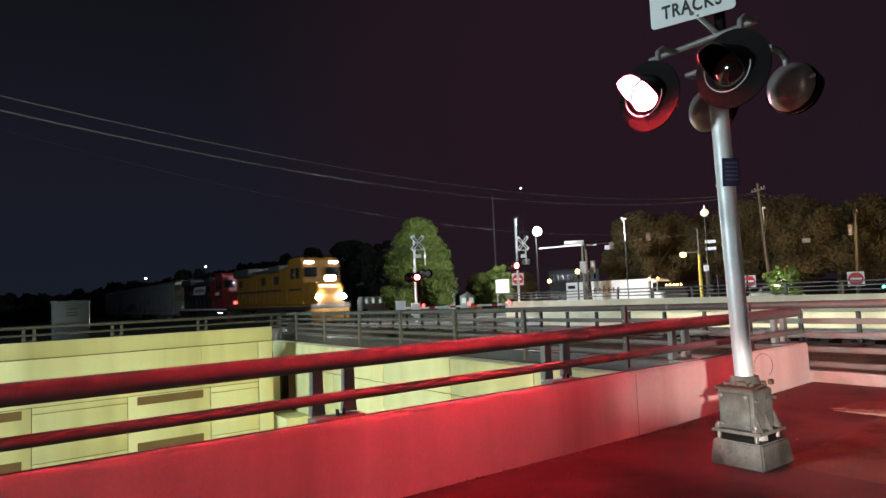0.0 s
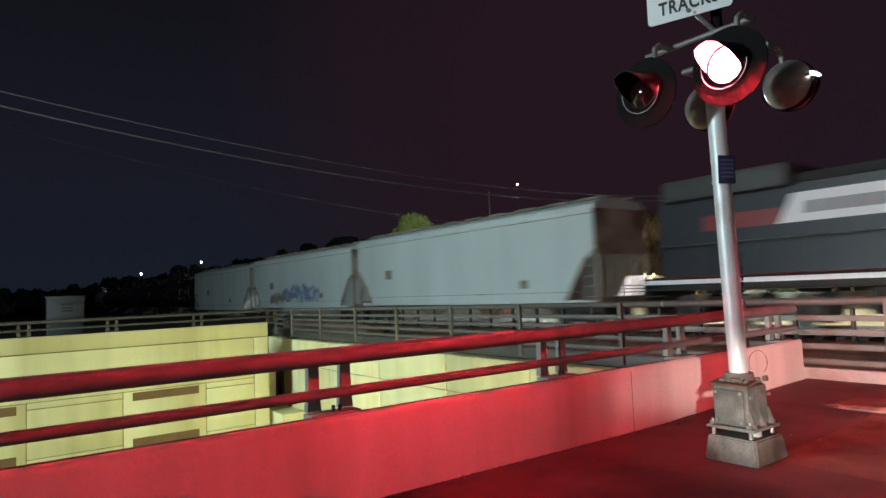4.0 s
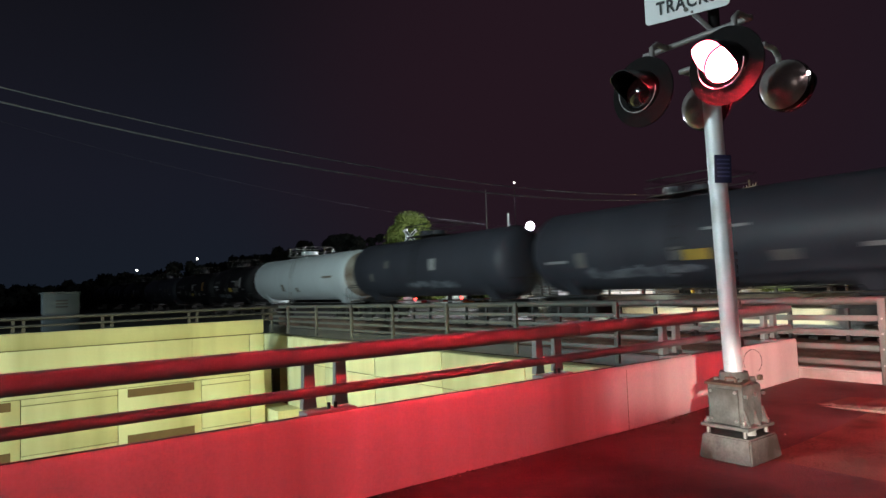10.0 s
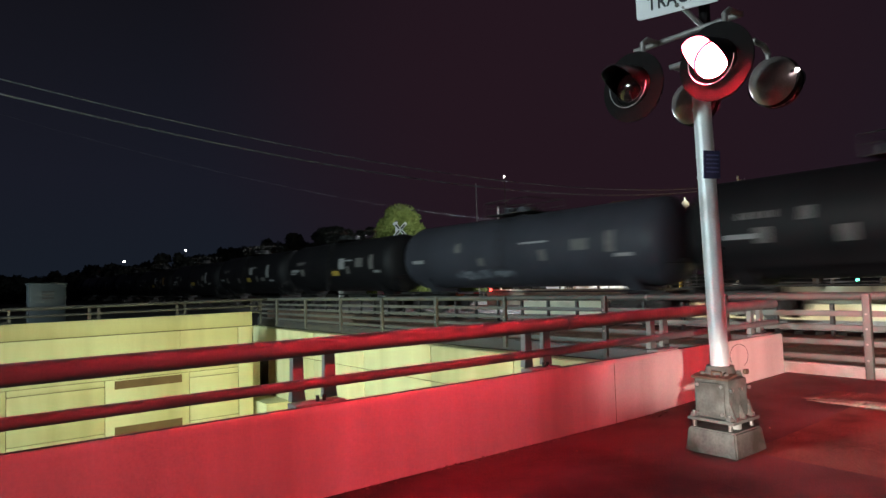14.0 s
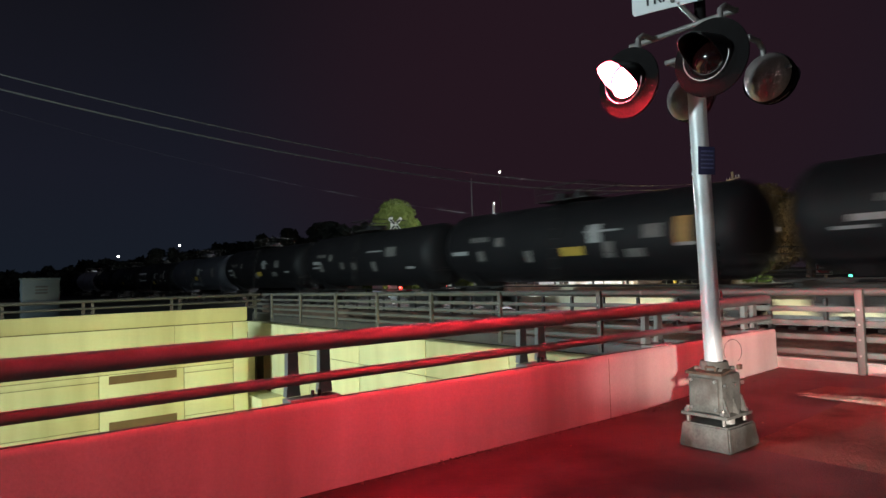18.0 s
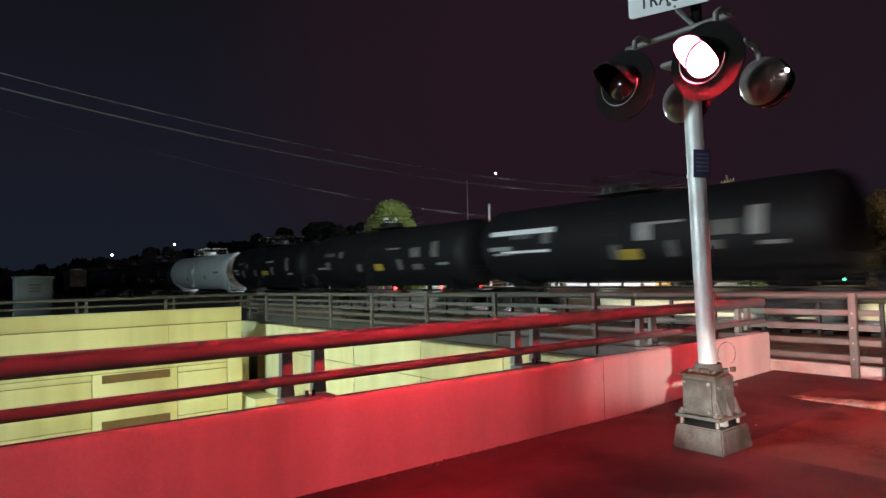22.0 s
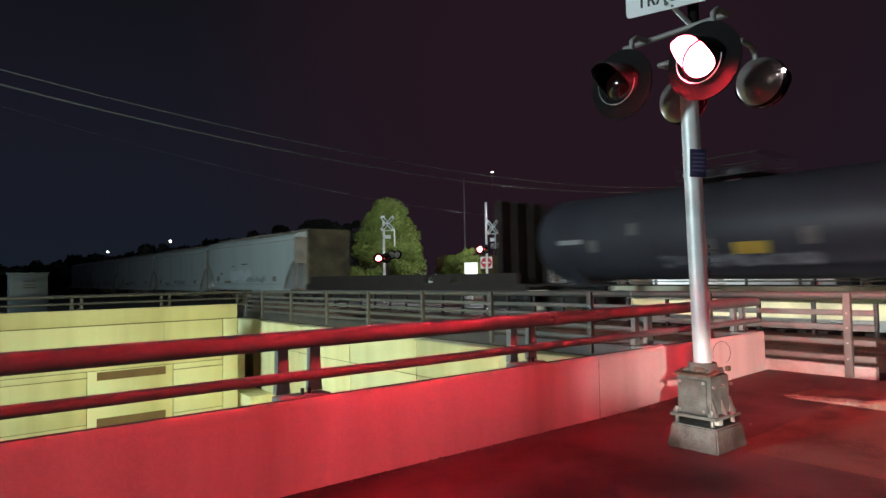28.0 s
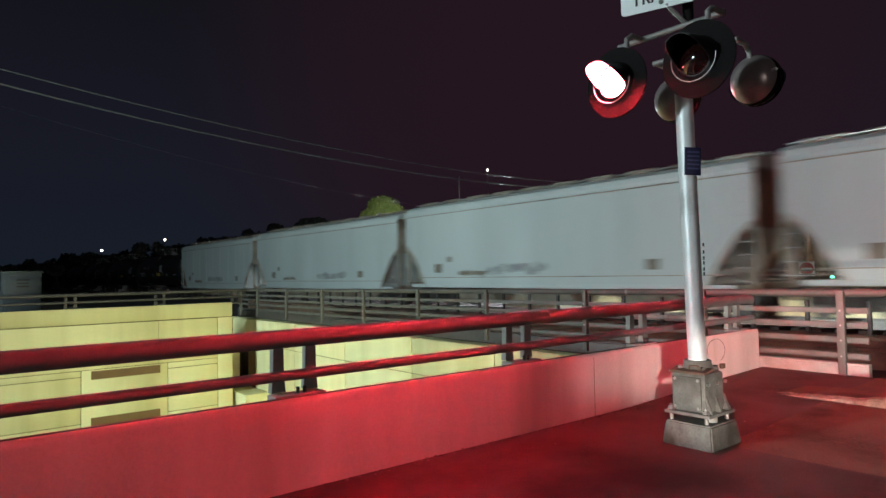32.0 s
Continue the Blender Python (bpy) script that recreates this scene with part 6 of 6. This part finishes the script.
        for k in (-0.32, 0.32):
            part("wheel", rod(B(), (-0.92, k * n, 0.35), (-0.7, k * n, 0.35), 0.35, seg=14), M_TYRE, v)
    v = root("parked_car", "pale parked car behind the small bush", "car", pose(*polar(26.5, 61.5), -0.62, 0, 0, 26.5))
    part("body", side_prism(B(), [(-2.1, 0.3), (-2.15, 0.75), (-1.9, 0.92), (2.0, 0.95), (2.15, 0.7), (2.1, 0.3)], -0.85, 0.85), M_PALEWALL, v)
    part("cabin", side_prism(B(), [(-1.45, 0.92), (-0.85, 1.5), (0.9, 1.52), (1.6, 0.94)], -0.75, 0.75), M_PALEWALL, v)
    for a, c in ((-1.0, -0.1), (0.0, 1.0)):
        part("window", side_prism(B(), [(a - 0.05, 0.98), (a + 0.12, 1.42), (c, 1.42), (c + 0.1, 0.98)], -0.765, -0.745), M_GLASS, v, smooth=False)
    for k in (-1.3, 1.3):
        part("wheel", rod(B(), (-0.88, k, 0.33), (-0.68, k, 0.33), 0.33, seg=14), M_TYRE, v)
    b = root("low_building", "long low grey building with a row of windows, far behind", "building", pose(*polar(42.6, 128), -0.62, 0, 0, 42.6))
    part("wall", box(B(), 0, 9.0, -5.2, 4.6, 0, 5.6), M_FARBRICK, b, smooth=False)
    part("roof", box(B(), -0.3, 9.3, -5.5, 4.9, 5.6, 5.85), M_BUILD, b, smooth=False)
    for k in range(9):
        w = part("window", box(B(), -0.06, 0.0, -4.7 + k * 1.02, -4.05 + k * 1.02, 3.6, 4.9), M_SIGN, b, smooth=False)
        part("pane", box(B(), -0.075, -0.055, -4.62 + k * 1.02, -4.13 + k * 1.02, 3.7, 4.8), M_GLASS, w, smooth=False)
    v = root("tow_truck", "dark truck with a row of amber lights on its roof", "truck", pose(*polar(34.1, 66), -0.62, 0, 0, 34.1))
    part("body", box(B(), -1.0, 3.6, -1.15, 1.0, 0.45, 1.25, 0.06), M_DARKM, v)
    part("cabin", box(B(), -0.6, 1.0, -1.0, 0.9, 1.25, 1.86, 0.1), M_DARKM, v)
    part("windscreen", box(B(), -0.63, -0.59, -0.85, 0.75, 1.3, 1.75, 0.01), M_GLASS, v, smooth=False)
    part("light_bar", box(B(), -0.3, -0.05, -0.75, 0.85, 1.86, 1.93, 0.01), M_STEEL, v)
    for q in (-0.62, -0.28, 0.06, 0.40, 0.74):
        part("beacon", ball(B(), (-0.17, q, 2.0), 0.10, 10, 0.8), M_ORANGELAMP, v, "amber beacon")
    for q in (-1.0, 0.85):
        part("wheel", rod(B(), (-0.3, q - 0.1, 0.42), (-0.3, q + 0.1, 0.42), 0.42, seg=14), M_TYRE, v)
    b = root("lit_sign_board", "pale green-white lit board behind the crossing signal", "sign", pose(*polar(48.8, 60), -0.6, 0, 0, 48))
    for q in (-0.5, 0.5):
        part("leg", rod(B(), (0, q, 0), (0, q, 2.2), 0.06, seg=8), M_RAIL, b)
    part("board", box(B(), -0.06, 0.06, -0.6, 0.6, 1.9, 3.1, 0.02), M_SHOP, b, "bright lit panel")
    part("board_frame", box(B(), -0.03, 0.09, -0.66, 0.66, 1.84, 3.16, 0.02), M_BUILD, b)
    tree(*polar(25.9, 58), 3.4, 1.5, M_LEAF, "small bush lit pale green", 31, 18, 120, 0.16, low=0.3)
    tree(*polar(50.0, 80), 4.6, 2.6, M_LEAF, "small leafy tree lit from below", 32, 30, 220, 0.18, low=0.1)
    tree(*polar(48.9, 70), 4.9, 1.5, M_LEAF, "small leafy tree lit from below", 33, 24, 200, 0.16, low=0.1)
    s = root("street_sign", "two pale street name plates on a slim dark post", "street sign", pose(*polar(30.7, 58), -0.6, 0, 0, 30))
    part("post", rod(B(), (0, 0, 0), (0, 0, 5.6), 0.05, seg=8), M_DARKM, s)
    for z in (4.75, 5.35):
        part("plate", box(B(), -0.07, -0.05, -0.05, 0.75, z, z + 0.26), M_SIGN, s, smooth=False)
    s = root("traffic_light", "traffic light showing green on a post", "traffic light", pose(*polar(19.3, 60), -0.6))
    part("post", rod(B(), (0, 0, 0), (0, 0, 1.4), 0.06, seg=8), M_RAIL, s)
    part("case", box(B(), -0.12, 0.12, -0.16, 0.16, 0.7, 1.7, 0.02), M_BLACK, s)
    part("green_light", ball(B(), (-0.14, 0, 1.1), 0.16, 10), M_GREEN, s, "green light")
    return out


M_GREEN = mat("green_signal_lens", (0.05, 0.5, 0.3), 0.3, glow=6, glow_colour=(0.1, 1.0, 0.55), bump=0)


def left_side():
    c = root("signal_cabinet", "silver metal railway signal cabinet behind the railing", "cabinet", pose(2.33, 24.6, -0.62))
    part("body", box(B(), -0.52, 0.52, -0.4, 0.4, 0, 2.28, 0.02), M_CABINET, c)
    part("roof_cap", box(B(), -0.56, 0.56, -0.44, 0.44, 2.28, 2.33, 0.01), M_CABINET, c)
    part("door", box(B(), -0.47, 0.47, -0.42, -0.4, 0.1, 2.2, 0.004), M_CABINET, c)
    for x, y in ((-3.0, 95.0), (0.5, 96.0)):
        v = root("parked_car", "dark car with red tail lights on the far road", "car", pose(x, y, -0.62))
        part("body", box(B(), -0.9, 0.9, -2.1, 2.1, 0.3, 0.9, 0.1), M_DARKM, v)
        part("cabin", side_prism(B(), [(-1.6, 0.9), (-1.0, 1.4), (0.8, 1.4), (1.5, 0.9)], -0.8, 0.8), M_GLASS, v)
        for q in (-0.7, 0.7):
            part("tail_light", box(B(), q - 0.2, q + 0.2, -2.14, -2.09, 0.62, 0.78), M_REDGLOW, v, "red tail light")
            for yy in (-1.3, 1.3):
                part("wheel", rod(B(), (q * 1.2 - 0.1, yy, 0.32), (q * 1.2 + 0.1, yy, 0.32), 0.32, seg=14), M_TYRE, v)
    for z in (2.02, 1.92, 1.82):
        part("lettering", box(B(), -0.16, 0.18, -0.424, -0.42, z, z + 0.05), M_DARKM, c)


BULBS = [(b, left, 0.0) for b, left in crossing_signal()]
build_train()
BULBS += [(b, left, 0.3) for b, left in far_side()]
left_side()
LORRY = truck(56.0, 40.11, -1.95)

# ---- everything that moves ----
PERIOD = 1.1915


def flash_rows(left, lag):
    """The bulb turns its bright half out for half of each period."""
    rows = []
    end = 32 * FPS
    for n in range(-4, 54):
        lit = (n % 2 == 0) == left
        a0, a1 = (178, 0) if lit else (0, 178)
        f = min(round((1.0 + lag + n * PERIOD / 2) * FPS), end - 2)
        if n == 47:
            f -= 2
        if f <= 1:
            rows = [(0.0, pose(0, 0, 0, 0, 0, a1))]
        elif f / FPS > rows[-1][0] + 0.2:
            rows += [((f + k - 1) / FPS, pose(0, 0, 0, 0, 0, a0 + (a1 - a0) * k / 2)) for k in (0, 1, 2)]
    return rows + [(32.0, rows[-1][1])]


def motions():
    for car, s in TRAIN:
        run(car, s)
    for bulb, left, lag in BULBS:
        walk(bulb, flash_rows(left, lag))
    walk(LORRY, [(0, pose(56, 40.11, -1.95)), (1.5, pose(56, 40.11, -1.95)), (20, pose(54, 39.11, -1.95)), (24, pose(49, 27.5, -1.85)),
                 (28, pose(44, 16.6, -1.7)), (29, pose(44, 13.0, -1.65)), (30, pose(44, 9.4, -1.65)), (32, pose(44, 2.2, -1.65))])


motions()
